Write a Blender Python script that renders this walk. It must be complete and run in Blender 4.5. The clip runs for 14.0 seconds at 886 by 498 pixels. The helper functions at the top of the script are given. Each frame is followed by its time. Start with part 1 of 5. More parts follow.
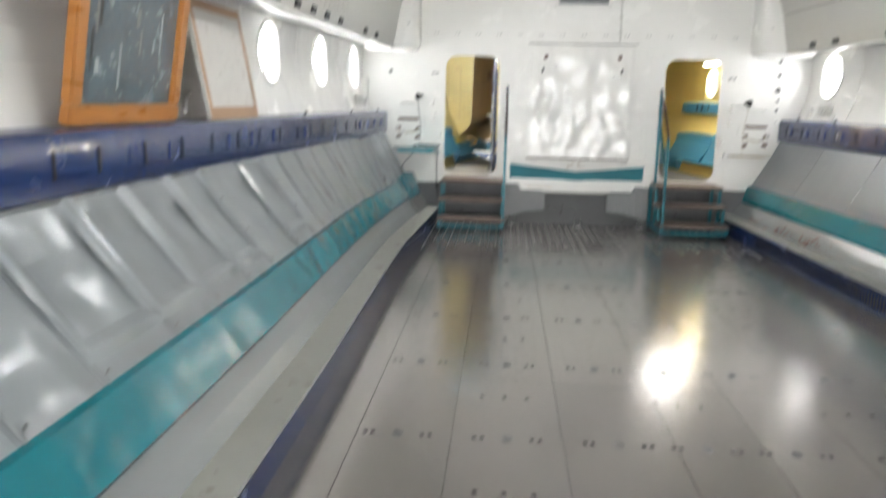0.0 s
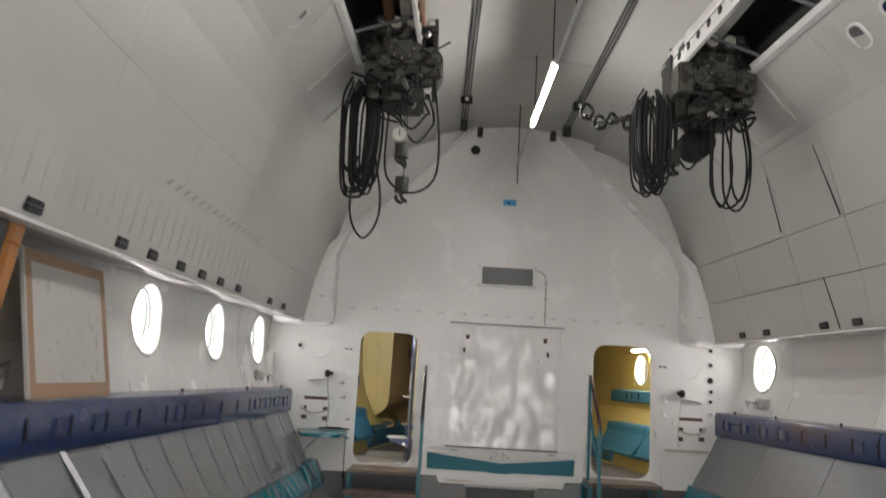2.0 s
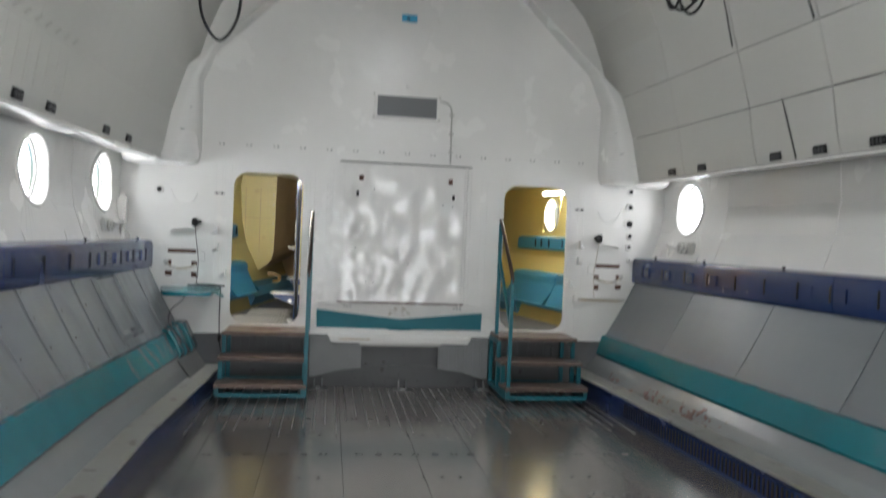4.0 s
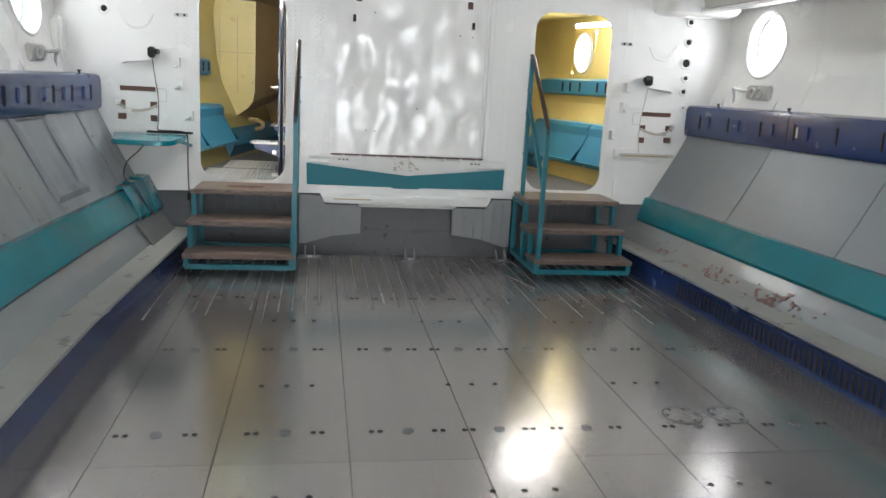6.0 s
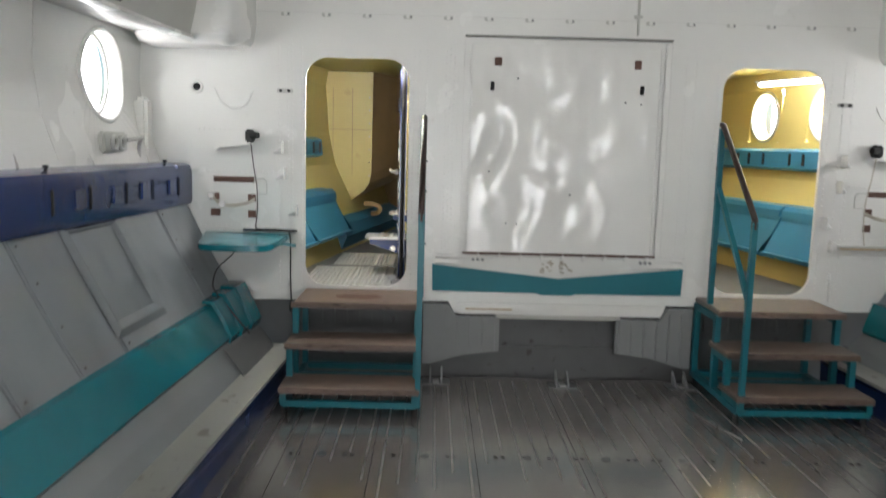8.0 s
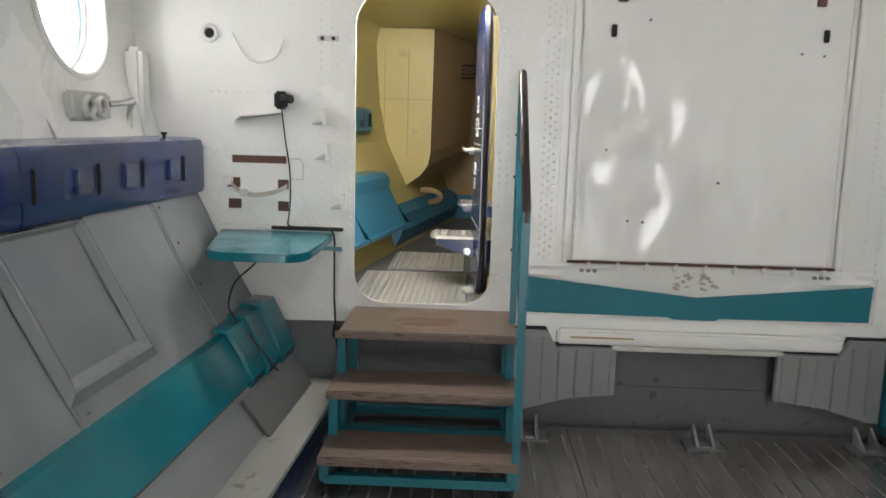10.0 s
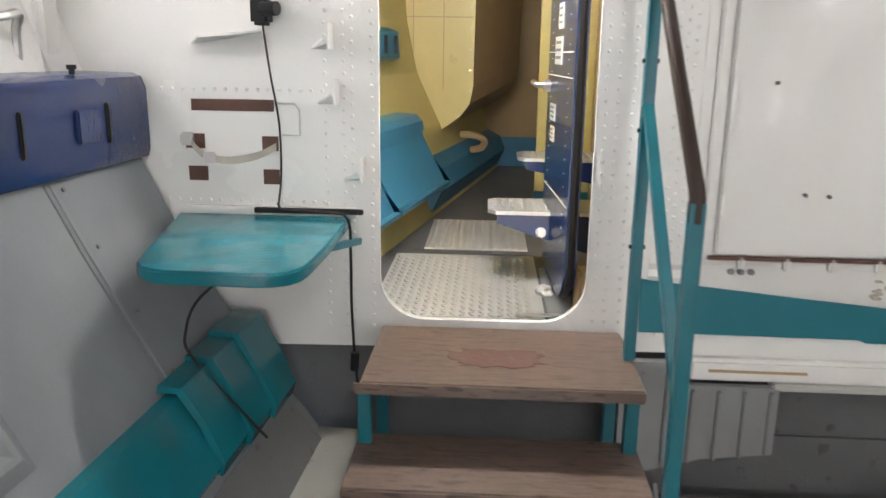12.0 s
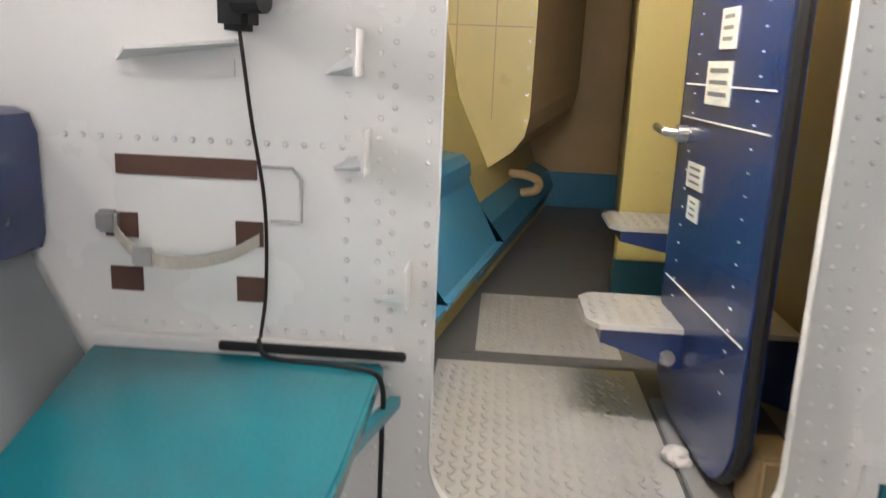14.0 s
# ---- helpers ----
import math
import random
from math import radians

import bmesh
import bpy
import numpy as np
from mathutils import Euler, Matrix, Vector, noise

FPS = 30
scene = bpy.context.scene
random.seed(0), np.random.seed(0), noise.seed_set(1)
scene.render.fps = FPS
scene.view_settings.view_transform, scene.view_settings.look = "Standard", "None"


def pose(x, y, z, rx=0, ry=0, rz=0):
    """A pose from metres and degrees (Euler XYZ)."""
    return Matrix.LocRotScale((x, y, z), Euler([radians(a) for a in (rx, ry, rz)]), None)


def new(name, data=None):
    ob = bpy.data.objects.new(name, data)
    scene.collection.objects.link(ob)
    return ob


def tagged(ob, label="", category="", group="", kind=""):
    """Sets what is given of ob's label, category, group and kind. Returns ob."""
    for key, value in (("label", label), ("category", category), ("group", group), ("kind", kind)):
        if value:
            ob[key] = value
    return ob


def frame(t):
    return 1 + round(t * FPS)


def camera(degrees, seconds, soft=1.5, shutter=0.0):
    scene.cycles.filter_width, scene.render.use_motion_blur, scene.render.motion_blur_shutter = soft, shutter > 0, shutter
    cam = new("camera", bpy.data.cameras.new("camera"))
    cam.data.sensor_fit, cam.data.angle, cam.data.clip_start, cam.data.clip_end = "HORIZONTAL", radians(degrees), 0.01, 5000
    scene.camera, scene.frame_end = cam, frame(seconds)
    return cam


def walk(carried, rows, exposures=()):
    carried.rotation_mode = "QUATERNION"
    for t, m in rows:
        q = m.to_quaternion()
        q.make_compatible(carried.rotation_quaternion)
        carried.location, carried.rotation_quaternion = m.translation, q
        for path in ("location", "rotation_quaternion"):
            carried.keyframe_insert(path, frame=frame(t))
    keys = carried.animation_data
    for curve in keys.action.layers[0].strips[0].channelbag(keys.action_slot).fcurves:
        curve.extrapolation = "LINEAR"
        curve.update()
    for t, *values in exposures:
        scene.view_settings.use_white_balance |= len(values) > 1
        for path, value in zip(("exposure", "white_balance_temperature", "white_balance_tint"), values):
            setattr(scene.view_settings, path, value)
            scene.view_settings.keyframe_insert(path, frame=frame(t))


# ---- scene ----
cam = camera(59.4, 14.0, shutter=0.5)
METRES, EYE, TILT, LEAN, TURN = 8.5, 1.49, 0.0, 0.0, 4.3
ROWS = [
    (0.0, 0.0, 0.0, 0.0, 0.24, -10.87, -1.27),
    (0.5, 0.0065, 0.0188, 0.0069, -3.31, -0.5, -1.89),
    (1.0, 0.0202, 0.0389, 0.0115, -3.28, 7.33, -2.87),
    (1.5, 0.0215, 0.0638, 0.0093, -3.68, 11.05, -3.31),
    (2.0, 0.021, 0.0982, 0.0067, -4.91, 9.44, -3.27),
    (2.5, 0.0302, 0.1333, 0.0043, -6.75, 6.79, -3.71),
    (3.0, 0.0306, 0.1668, 0.0113, -8.91, 10.37, -2.79),
    (3.5, 0.0313, 0.2021, 0.0077, -12.85, 6.47, -1.67),
    (4.0, 0.0387, 0.2398, -0.0002, -12.61, -0.94, -2.33),
    (6.5, 0.0521, 0.4278, -0.0112, -13.23, -12.11, -3.06),
    (7.0, 0.0589, 0.4681, -0.0112, -12.67, -12.32, -3.46),
    (7.5, 0.0568, 0.5079, -0.01, -7.41, -12.65, -3.53),
    (8.0, 0.0498, 0.5471, 0.0005, -4.96, -7.57, -1.45),
    (8.5, 0.051, 0.5885, 0.0015, -5.0, -6.2, -1.83),
    (9.0, 0.041, 0.6258, -0.0016, -2.62, -6.42, -2.01),
    (11.5, 0.0257, 0.8188, -0.0092, -1.63, -13.62, -1.03),
    (12.0, 0.0174, 0.8537, -0.0094, -0.73, -14.08, -0.7),
    (12.5, 0.0127, 0.8873, -0.0094, -1.04, -14.76, -0.57),
    (13.0, 0.015, 0.9204, -0.0073, -0.93, -15.48, -1.48),
    (13.5, 0.008, 0.9517, -0.0088, 0.65, -14.57, -2.41),
    (14.0, -0.001, 0.9767, -0.0051, 0.28, -13.45, -2.25),
]
walk(cam, [(t, pose(0, 0, EYE, TILT, LEAN, TURN) @ pose(METRES * x, METRES * y, METRES * z, 90 + pitch, roll, yaw)) for t, x, y, z, yaw, pitch, roll in ROWS],
     exposures=[(0.0, 0.87, 6250, 10), (0.8, 0.05, 6450, 14), (1.5, -0.13, 6500, 15), (3.0, -0.1, 6400, 15), (4.0, 0.09, 6050, 10), (6.5, 0.6, 6000, 10), (7.5, 0.47, 6050, 10), (8.5, 0.05, 6350, 10), (9.0, 0.07, 6350, 10), (11.5, 0.67, 6400, 14), (12.5, 0.62, 6450, 16), (14.0, 0.38, 6500, 18)])

# ---- world and lights ----
world = bpy.data.worlds.new("world")
scene.world = world
world.use_nodes = True
wn = world.node_tree.nodes
sky = wn.new("ShaderNodeTexSky")
sky.sky_type, sky.sun_disc, sky.sun_elevation, sky.sun_rotation = "NISHITA", False, radians(40), radians(100)
world.node_tree.links.new(sky.outputs[0], wn["Background"].inputs[0])
wn["Background"].inputs[1].default_value = 0.15


# ---- materials ----
def material(name, color, rough=0.5, metal=0.0, var=0.12, scale=3.0, bump=0.02, grain=90.0, stain=None, stain_at=0.62, piece=0.0, coat=0.0, wave=0.0, stretch=(1, 1, 1), rvar=0.1, run=(1, 1, 1)):
    """A painted, metal or wooden surface: two scales of variation, grain relief, optional stains."""
    m = bpy.data.materials.new(name)
    m.use_nodes = True
    n, l = m.node_tree.nodes, m.node_tree.links
    b = n["Principled BSDF"]
    tc = n.new("ShaderNodeTexCoord")
    mp = n.new("ShaderNodeMapping")
    mp.inputs["Scale"].default_value = stretch
    l.new(tc.outputs["Object"], mp.inputs[0])
    big, fine = n.new("ShaderNodeTexNoise"), n.new("ShaderNodeTexNoise")
    big.inputs["Scale"].default_value, big.inputs["Detail"].default_value = scale, 6
    fine.inputs["Scale"].default_value, fine.inputs["Detail"].default_value = grain, 3
    for t in (big, fine):
        l.new(mp.outputs[0], t.inputs["Vector"])
    mix = n.new("ShaderNodeMix")
    mix.data_type = "RGBA"
    lo, hi = [c * (1 - var) for c in color], [min(1, c * (1 + var)) for c in color]
    mix.inputs[6].default_value, mix.inputs[7].default_value = (*lo, 1), (*hi, 1)
    l.new(big.outputs["Fac"], mix.inputs[0])
    out = mix.outputs[2]
    if stain:
        sn, ramp = n.new("ShaderNodeTexNoise"), n.new("ShaderNodeValToRGB")
        sn.inputs["Scale"].default_value, sn.inputs["Detail"].default_value = scale * 2.3, 8
        l.new(mp.outputs[0], sn.inputs["Vector"])
        ramp.color_ramp.elements[0].position, ramp.color_ramp.elements[1].position = stain_at, stain_at + 0.06
        l.new(sn.outputs["Fac"], ramp.inputs[0])
        mx = n.new("ShaderNodeMix")
        mx.data_type = "RGBA"
        mx.inputs[7].default_value = (*stain, 1)
        l.new(ramp.outputs[0], mx.inputs[0])
        l.new(out, mx.inputs[6])
        out = mx.outputs[2]
    if piece:
        oi, hs, mr = n.new("ShaderNodeObjectInfo"), n.new("ShaderNodeHueSaturation"), n.new("ShaderNodeMapRange")
        mr.inputs[3].default_value, mr.inputs[4].default_value = 1 - piece, 1 + piece
        l.new(oi.outputs["Random"], mr.inputs[0])
        l.new(mr.outputs[0], hs.inputs["Value"])
        l.new(out, hs.inputs["Color"])
        out = hs.outputs[0]
    l.new(out, b.inputs["Base Color"])
    rr = n.new("ShaderNodeMapRange")
    rr.inputs[3].default_value, rr.inputs[4].default_value = max(0.02, rough - rvar), rough + rvar
    l.new(big.outputs["Fac"], rr.inputs[0])
    l.new(rr.outputs[0], b.inputs["Roughness"])
    b.inputs["Metallic"].default_value = metal
    b.inputs["Coat Weight"].default_value = coat
    bp = n.new("ShaderNodeBump")
    bp.inputs["Strength"].default_value, bp.inputs["Distance"].default_value = 0.35, bump
    h = fine.outputs["Fac"]
    if wave:
        wv = n.new("ShaderNodeTexNoise")
        wv.inputs["Scale"].default_value, wv.inputs["Detail"].default_value = 4.0, 1
        wm = n.new("ShaderNodeMapping")
        wm.inputs["Scale"].default_value = run
        l.new(tc.outputs["Object"], wm.inputs[0])
        l.new(wm.outputs[0], wv.inputs["Vector"])
        ad = n.new("ShaderNodeMath")
        ad.operation = "MULTIPLY_ADD"
        ad.inputs[1].default_value = wave
        l.new(wv.outputs["Fac"], ad.inputs[0])
        l.new(h, ad.inputs[2])
        h = ad.outputs[0]
    l.new(h, bp.inputs["Height"])
    l.new(bp.outputs[0], b.inputs["Normal"])
    return m


def glow(name, color, strength):
    m = bpy.data.materials.new(name)
    m.use_nodes = True
    b = m.node_tree.nodes["Principled BSDF"]
    b.inputs["Emission Color"].default_value, b.inputs["Emission Strength"].default_value = (*color, 1), strength
    b.inputs["Base Color"].default_value = (*color, 1)
    return m


WHITE = material("white_gloss_paint", (0.8, 0.79, 0.755), 0.25, var=0.05, scale=2.0, bump=0.002, grain=40, wave=18, stain=(0.745, 0.73, 0.685), stain_at=0.7)
WHITEG = material("dented_white_sheet", (0.82, 0.81, 0.775), 0.13, var=0.04, scale=2.0, bump=0.0022, grain=30, wave=19, run=(1.5, 1.5, 0.6))
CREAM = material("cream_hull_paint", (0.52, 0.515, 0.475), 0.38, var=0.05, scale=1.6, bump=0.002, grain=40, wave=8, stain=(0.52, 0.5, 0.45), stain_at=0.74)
GREY = material("grey_gloss_paint", (0.225, 0.243, 0.255), 0.16, var=0.07, scale=2.5, bump=0.0034, grain=50, wave=38, piece=0.07, run=(1, 0.9, 0.4))
GREYE = material("smooth_grey_paint", (0.19, 0.205, 0.218), 0.34, var=0.08, scale=2.5, bump=0.002, grain=50, wave=7, piece=0.06, run=(1, 0.9, 0.4))
GREYD = material("scuffed_dark_grey_paint", (0.115, 0.117, 0.117), 0.45, var=0.22, scale=5, bump=0.004, stain=(0.07, 0.066, 0.062), stain_at=0.64)
GREYM = material("ribbed_mid_grey_paint", (0.24, 0.245, 0.245), 0.4, var=0.12, scale=5, bump=0.003)
GREYL = material("chipped_light_grey_paint", (0.215, 0.227, 0.232), 0.24, var=0.08, scale=2, bump=0.002, wave=12, stain=(0.24, 0.24, 0.235), stain_at=0.78, rvar=0.03)
LEDGE = material("dusty_grey_ledge", (0.27, 0.27, 0.245), 0.55, var=0.15, scale=4, bump=0.004, stain=(0.16, 0.15, 0.13), stain_at=0.62)
TEAL = material("teal_gloss_paint", (0.006, 0.155, 0.19), 0.17, var=0.08, scale=2, bump=0.0025, wave=24)
TEALP = material("flat_teal_paint", (0.005, 0.15, 0.19), 0.48, var=0.1, scale=4, bump=0.001)
TEALF = material("teal_frame_paint", (0.006, 0.13, 0.165), 0.35, var=0.15, scale=8, bump=0.002, stain=(0.09, 0.07, 0.06), stain_at=0.7)
BLUE = material("navy_blue_gloss_paint", (0.014, 0.033, 0.12), 0.24, var=0.15, scale=5, bump=0.003, stain=(0.016, 0.026, 0.07), stain_at=0.7, coat=0.3)
RBLUE = material("worn_light_blue_paint", (0.04, 0.2, 0.33), 0.38, var=0.16, scale=5, bump=0.003, stain=(0.03, 0.06, 0.08), stain_at=0.72)
YELLOW = material("yellow_cabin_paint", (0.56, 0.47, 0.175), 0.42, var=0.1, scale=3, bump=0.001, stain=(0.5, 0.39, 0.15), stain_at=0.66)
# tan boards, and the shade coloured onto the housing side and far west wall
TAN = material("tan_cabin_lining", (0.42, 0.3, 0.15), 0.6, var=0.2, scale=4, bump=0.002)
WOOD = material("worn_step_wood", (0.14, 0.098, 0.076), 0.36, var=0.55, scale=6, grain=60, bump=0.0035, stretch=(1, 9, 9), stain=(0.06, 0.036, 0.028), stain_at=0.56, piece=0.1)
REDW = material("worn_red_paint", (0.115, 0.055, 0.046), 0.55, var=0.4, scale=30, bump=0.004, stain=(0.125, 0.085, 0.064), stain_at=0.55)
OAK = material("orange_oak_frame", (0.42, 0.17, 0.035), 0.3, var=0.25, scale=5, stretch=(1, 1, 6), bump=0.002)
METAL = material("floor_plate_metal", (0.31, 0.29, 0.274), 0.175, metal=0.7, var=0.09, scale=2.2, grain=120, bump=0.0006, piece=0.07, stretch=(2, 0.25, 1), rvar=0.01)
STEEL = material("bare_steel", (0.5, 0.49, 0.47), 0.3, metal=1.0, var=0.15, scale=8, bump=0.002)
RIBS = material("rubbed_floor_rib", (0.33, 0.31, 0.295), 0.3, metal=0.75, var=0.25, scale=9, bump=0.0006, stretch=(1, 0.4, 1))
CHECK = material("tread_plate_aluminium", (0.6, 0.59, 0.56), 0.34, metal=0.45, var=0.12, scale=5, bump=0.002)
BLACK = material("black_rubber", (0.008, 0.008, 0.008), 0.68, var=0.3, scale=20, bump=0.003)
GREASE = material("greasy_machine_green", (0.032, 0.034, 0.027), 0.6, var=0.5, scale=9, bump=0.003, stain=(0.1, 0.06, 0.035), stain_at=0.6)
MACH = material("grey_green_machine_paint", (0.082, 0.086, 0.068), 0.5, var=0.45, scale=9, bump=0.002, stain=(0.03, 0.024, 0.018), stain_at=0.5)
RUST = material("brown_primer", (0.11, 0.052, 0.035), 0.6, var=0.4, scale=14, bump=0.004)
# near-black that paints the shade of hollows: crane slot, behind lining joints
DARK = material("recess_shade_black", (0.012, 0.016, 0.012), 0.6, var=0.4, scale=6)
PIPE = material("copper_brown_pipe", (0.22, 0.11, 0.05), 0.45, var=0.3, scale=8)
PAPER = material("faded_map_paper", (0.6, 0.58, 0.55), 0.8, var=0.08, scale=7, stain=(0.5, 0.47, 0.44), stain_at=0.6)
CARD = material("brown_card_border", (0.42, 0.28, 0.18), 0.8, var=0.1, scale=8)
LABEL = material("cream_label", (0.75, 0.73, 0.64), 0.5, var=0.05, scale=20)
INK = material("grey_print", (0.2, 0.2, 0.19), 0.6, var=0.1, scale=20)
BROWNG = material("dark_brown_grip", (0.03, 0.016, 0.012), 0.35, var=0.2, scale=14, bump=0.0006)
STICK = material("sky_blue_sticker", (0.05, 0.4, 0.65), 0.4, var=0.2, scale=20)
SILVER = material("silver_foil_trim", (0.7, 0.7, 0.7), 0.2, metal=1.0, var=0.2, scale=40, bump=0.01, wave=3)
LEATH = material("canvas_strap", (0.5, 0.46, 0.38), 0.8, var=0.15, scale=30)
TUBE = glow("fluorescent_tube", (1.0, 0.98, 0.95), 108.0)
TUBEE = glow("nose_tube", (1.0, 0.96, 0.9), 30.0)
TUBEN = glow("bright_tube", (1.0, 0.96, 0.9), 270.0)
LAMPW = glow("lamp_diffuser", (1.0, 0.97, 0.93), 22.0)
TUBEOFF = material("unlit_tube", (0.75, 0.75, 0.74), 0.2, var=0.03)
GLASS = bpy.data.materials.new("window_glass")
GLASS.use_nodes = True
GLASS.node_tree.nodes["Principled BSDF"].inputs["Transmission Weight"].default_value = 1.0
GLASS.node_tree.nodes["Principled BSDF"].inputs["Roughness"].default_value = 0.02
GLASS.node_tree.nodes["Principled BSDF"].inputs["IOR"].default_value = 1.02
PHOTO = material("dark_blue_grey_photograph", (0.09, 0.12, 0.14), 0.25, var=0.65, scale=7, stain=(0.24, 0.28, 0.29), stain_at=0.6, coat=0.5)
PHOTOSKY = material("pale_photograph_sky", (0.42, 0.46, 0.47), 0.25, var=0.12, scale=5, coat=0.5)
DAY = glow("overcast_daylight", (1.0, 0.99, 0.98), 8.5)
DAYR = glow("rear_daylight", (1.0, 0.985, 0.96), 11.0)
DAYN = glow("bright_daylight", (1.0, 0.99, 0.98), 30.0)


# ---- mesh helpers ----
def part(name, bm, mat, parent=None, label="", smooth=False):
    """Links a bmesh as one mesh object, under a thing or a part."""
    bmesh.ops.recalc_face_normals(bm, faces=bm.faces)
    me = bpy.data.meshes.new(name)
    bm.to_mesh(me)
    bm.free()
    me.materials.append(mat)
    if smooth:
        me.shade_smooth()
        me.set_sharp_from_angle(angle=radians(35))
    ob = new(name, me)
    if parent:
        ob.parent = parent
    if label:
        ob["label"] = label
    return ob


def thing(name, label, category, at=(0, 0, 0), group="", kind=""):
    ob = new(name)
    ob.location = at
    ob.empty_display_size = 0.1
    return tagged(ob, label, category, group, kind)


def box(bm, x0, x1, y0, y1, z0, z1, bev=0.0, m=None):
    r = bmesh.ops.create_cube(bm, size=1.0, matrix=(m or Matrix()) @ Matrix.LocRotScale(((x0 + x1) / 2, (y0 + y1) / 2, (z0 + z1) / 2), None, (abs(x1 - x0), abs(y1 - y0), abs(z1 - z0))))
    if bev:
        es = list({e for v in r["verts"] for e in v.link_edges})
        bmesh.ops.bevel(bm, geom=es, offset=bev, segments=2, affect="EDGES", clamp_overlap=True)
    return bm


def boxed(*a, **k):
    return box(bmesh.new(), *a, **k)


def prism(bm, pts, off):
    """A solid from a loop of 3D points pushed along off."""
    vs = [bm.verts.new(p) for p in pts]
    f = bm.faces.new(vs)
    r = bmesh.ops.extrude_face_region(bm, geom=[f])
    bmesh.ops.translate(bm, verts=[v for v in r["geom"] if isinstance(v, bmesh.types.BMVert)], vec=off)
    return bm


def rrect(x0, x1, z0, z1, r, n=6):
    out = []
    for cx, cz, a0 in ((x1 - r, z1 - r, 0), (x0 + r, z1 - r, 90), (x0 + r, z0 + r, 180), (x1 - r, z0 + r, 270)):
        for i in range(n + 1):
            a = radians(a0 + 90 * i / n)
            out.append((cx + r * math.cos(a), cz + r * math.sin(a)))
    return out


def tube(bm, pts, r, seg=8, closed=False):
    """A round tube along points."""
    pts = [Vector(p) for p in pts]
    rings, n = [], len(pts)
    ref = None
    for i, p in enumerate(pts):
        a, b = pts[i - 1] if (i or closed) else p, pts[(i + 1) % n] if (i < n - 1 or closed) else p
        d = (b - a).normalized()
        ref = ref - d * ref.dot(d) if ref else d.orthogonal()
        if ref.length < 1e-5:
            ref = d.orthogonal()
        ref.normalize()
        s = d.cross(ref)
        rings.append([bm.verts.new(p + r * (math.cos(2 * math.pi * k / seg) * ref + math.sin(2 * math.pi * k / seg) * s)) for k in range(seg)])
    for i in range(n if closed else n - 1):
        A, B = rings[i], rings[(i + 1) % n]
        for k in range(seg):
            bm.faces.new((A[k], A[(k + 1) % seg], B[(k + 1) % seg], B[k]))
    if not closed:
        bm.faces.new(rings[0][::-1])
        bm.faces.new(rings[-1])
    return bm


def cyl(bm, p, q, r, seg=20, bev=0.0):
    return tube(bm, [p, q], r, seg)


def bar(bm, p, q, w):
    """A square bar from p to q."""
    p, q = Vector(p), Vector(q)
    m = Matrix.Translation((p + q) / 2) @ (q - p).to_track_quat("Z", "Y").to_matrix().to_4x4()
    return box(bm, -w / 2, w / 2, -w / 2, w / 2, -(q - p).length / 2, (q - p).length / 2, m=m)


def smooth_path(pts, n=6):
    """Catmull-Rom through points."""
    pts = [Vector(p) for p in pts]
    ext = [2 * pts[0] - pts[1], *pts, 2 * pts[-1] - pts[-2]]
    out = []
    for i in range(len(pts) - 1):
        a, b, c, d = ext[i:i + 4]
        for k in range(n):
            t = k / n
            out.append(0.5 * (2 * b + (c - a) * t + (2 * a - 5 * b + 4 * c - d) * t * t + (3 * b - a - 3 * c + d) * t ** 3))
    return out + [pts[-1]]


# ---- plan ----
CX, BACK, BULK = 0.895, -6.0, 9.6


def inset(y):
    return -0.045 * max(0.0, y - 4.6)


def inset_low(y):
    return -0.15 + 0.016 * min(2.5, max(0.0, y - 3.5)) - 0.045 * max(0.0, y - 7.2)


def P(s, o, y, z):
    """A place on the hull: s is -1 west or 1 east, o the distance from the middle line before the hull narrows."""
    w = min(1.0, max(0.0, (1.0 - z) / 0.45)) if s < 0 else 0.0
    return Vector((CX + s * (o + inset(y) + w * (inset_low(y) - inset(y))), y, z))


def loft(bm, s, prof, ys, thick=0.02):
    """A bent sheet with thickness along the hull: prof is (o, z) pairs."""
    nrm = []
    for i in range(len(prof)):
        a, b = Vector(prof[max(0, i - 1)]), Vector(prof[min(len(prof) - 1, i + 1)])
        d = (b - a).normalized()
        nrm.append(Vector((d.y, -d.x)))
    grid = []
    for y in ys:
        inner = [bm.verts.new(P(s, o, y, z)) for o, z in prof]
        outer = [bm.verts.new(P(s, o + nrm[i].x * thick, y, z + nrm[i].y * thick)) for i, (o, z) in enumerate(prof)]
        grid.append(inner + outer[::-1])
    n = len(grid[0])
    for A, B in zip(grid, grid[1:]):
        for k in range(n):
            bm.faces.new((A[k], A[(k + 1) % n], B[(k + 1) % n], B[k]))
    bm.faces.new(grid[0][::-1])
    bm.faces.new(grid[-1])
    return bm


def stations(a, b, step=0.8):
    n = max(1, round((b - a) / step))
    ys = [a + (b - a) * i / n for i in range(n + 1)]
    return sorted(set(ys + ([4.6] if a < 4.6 < b else [])))


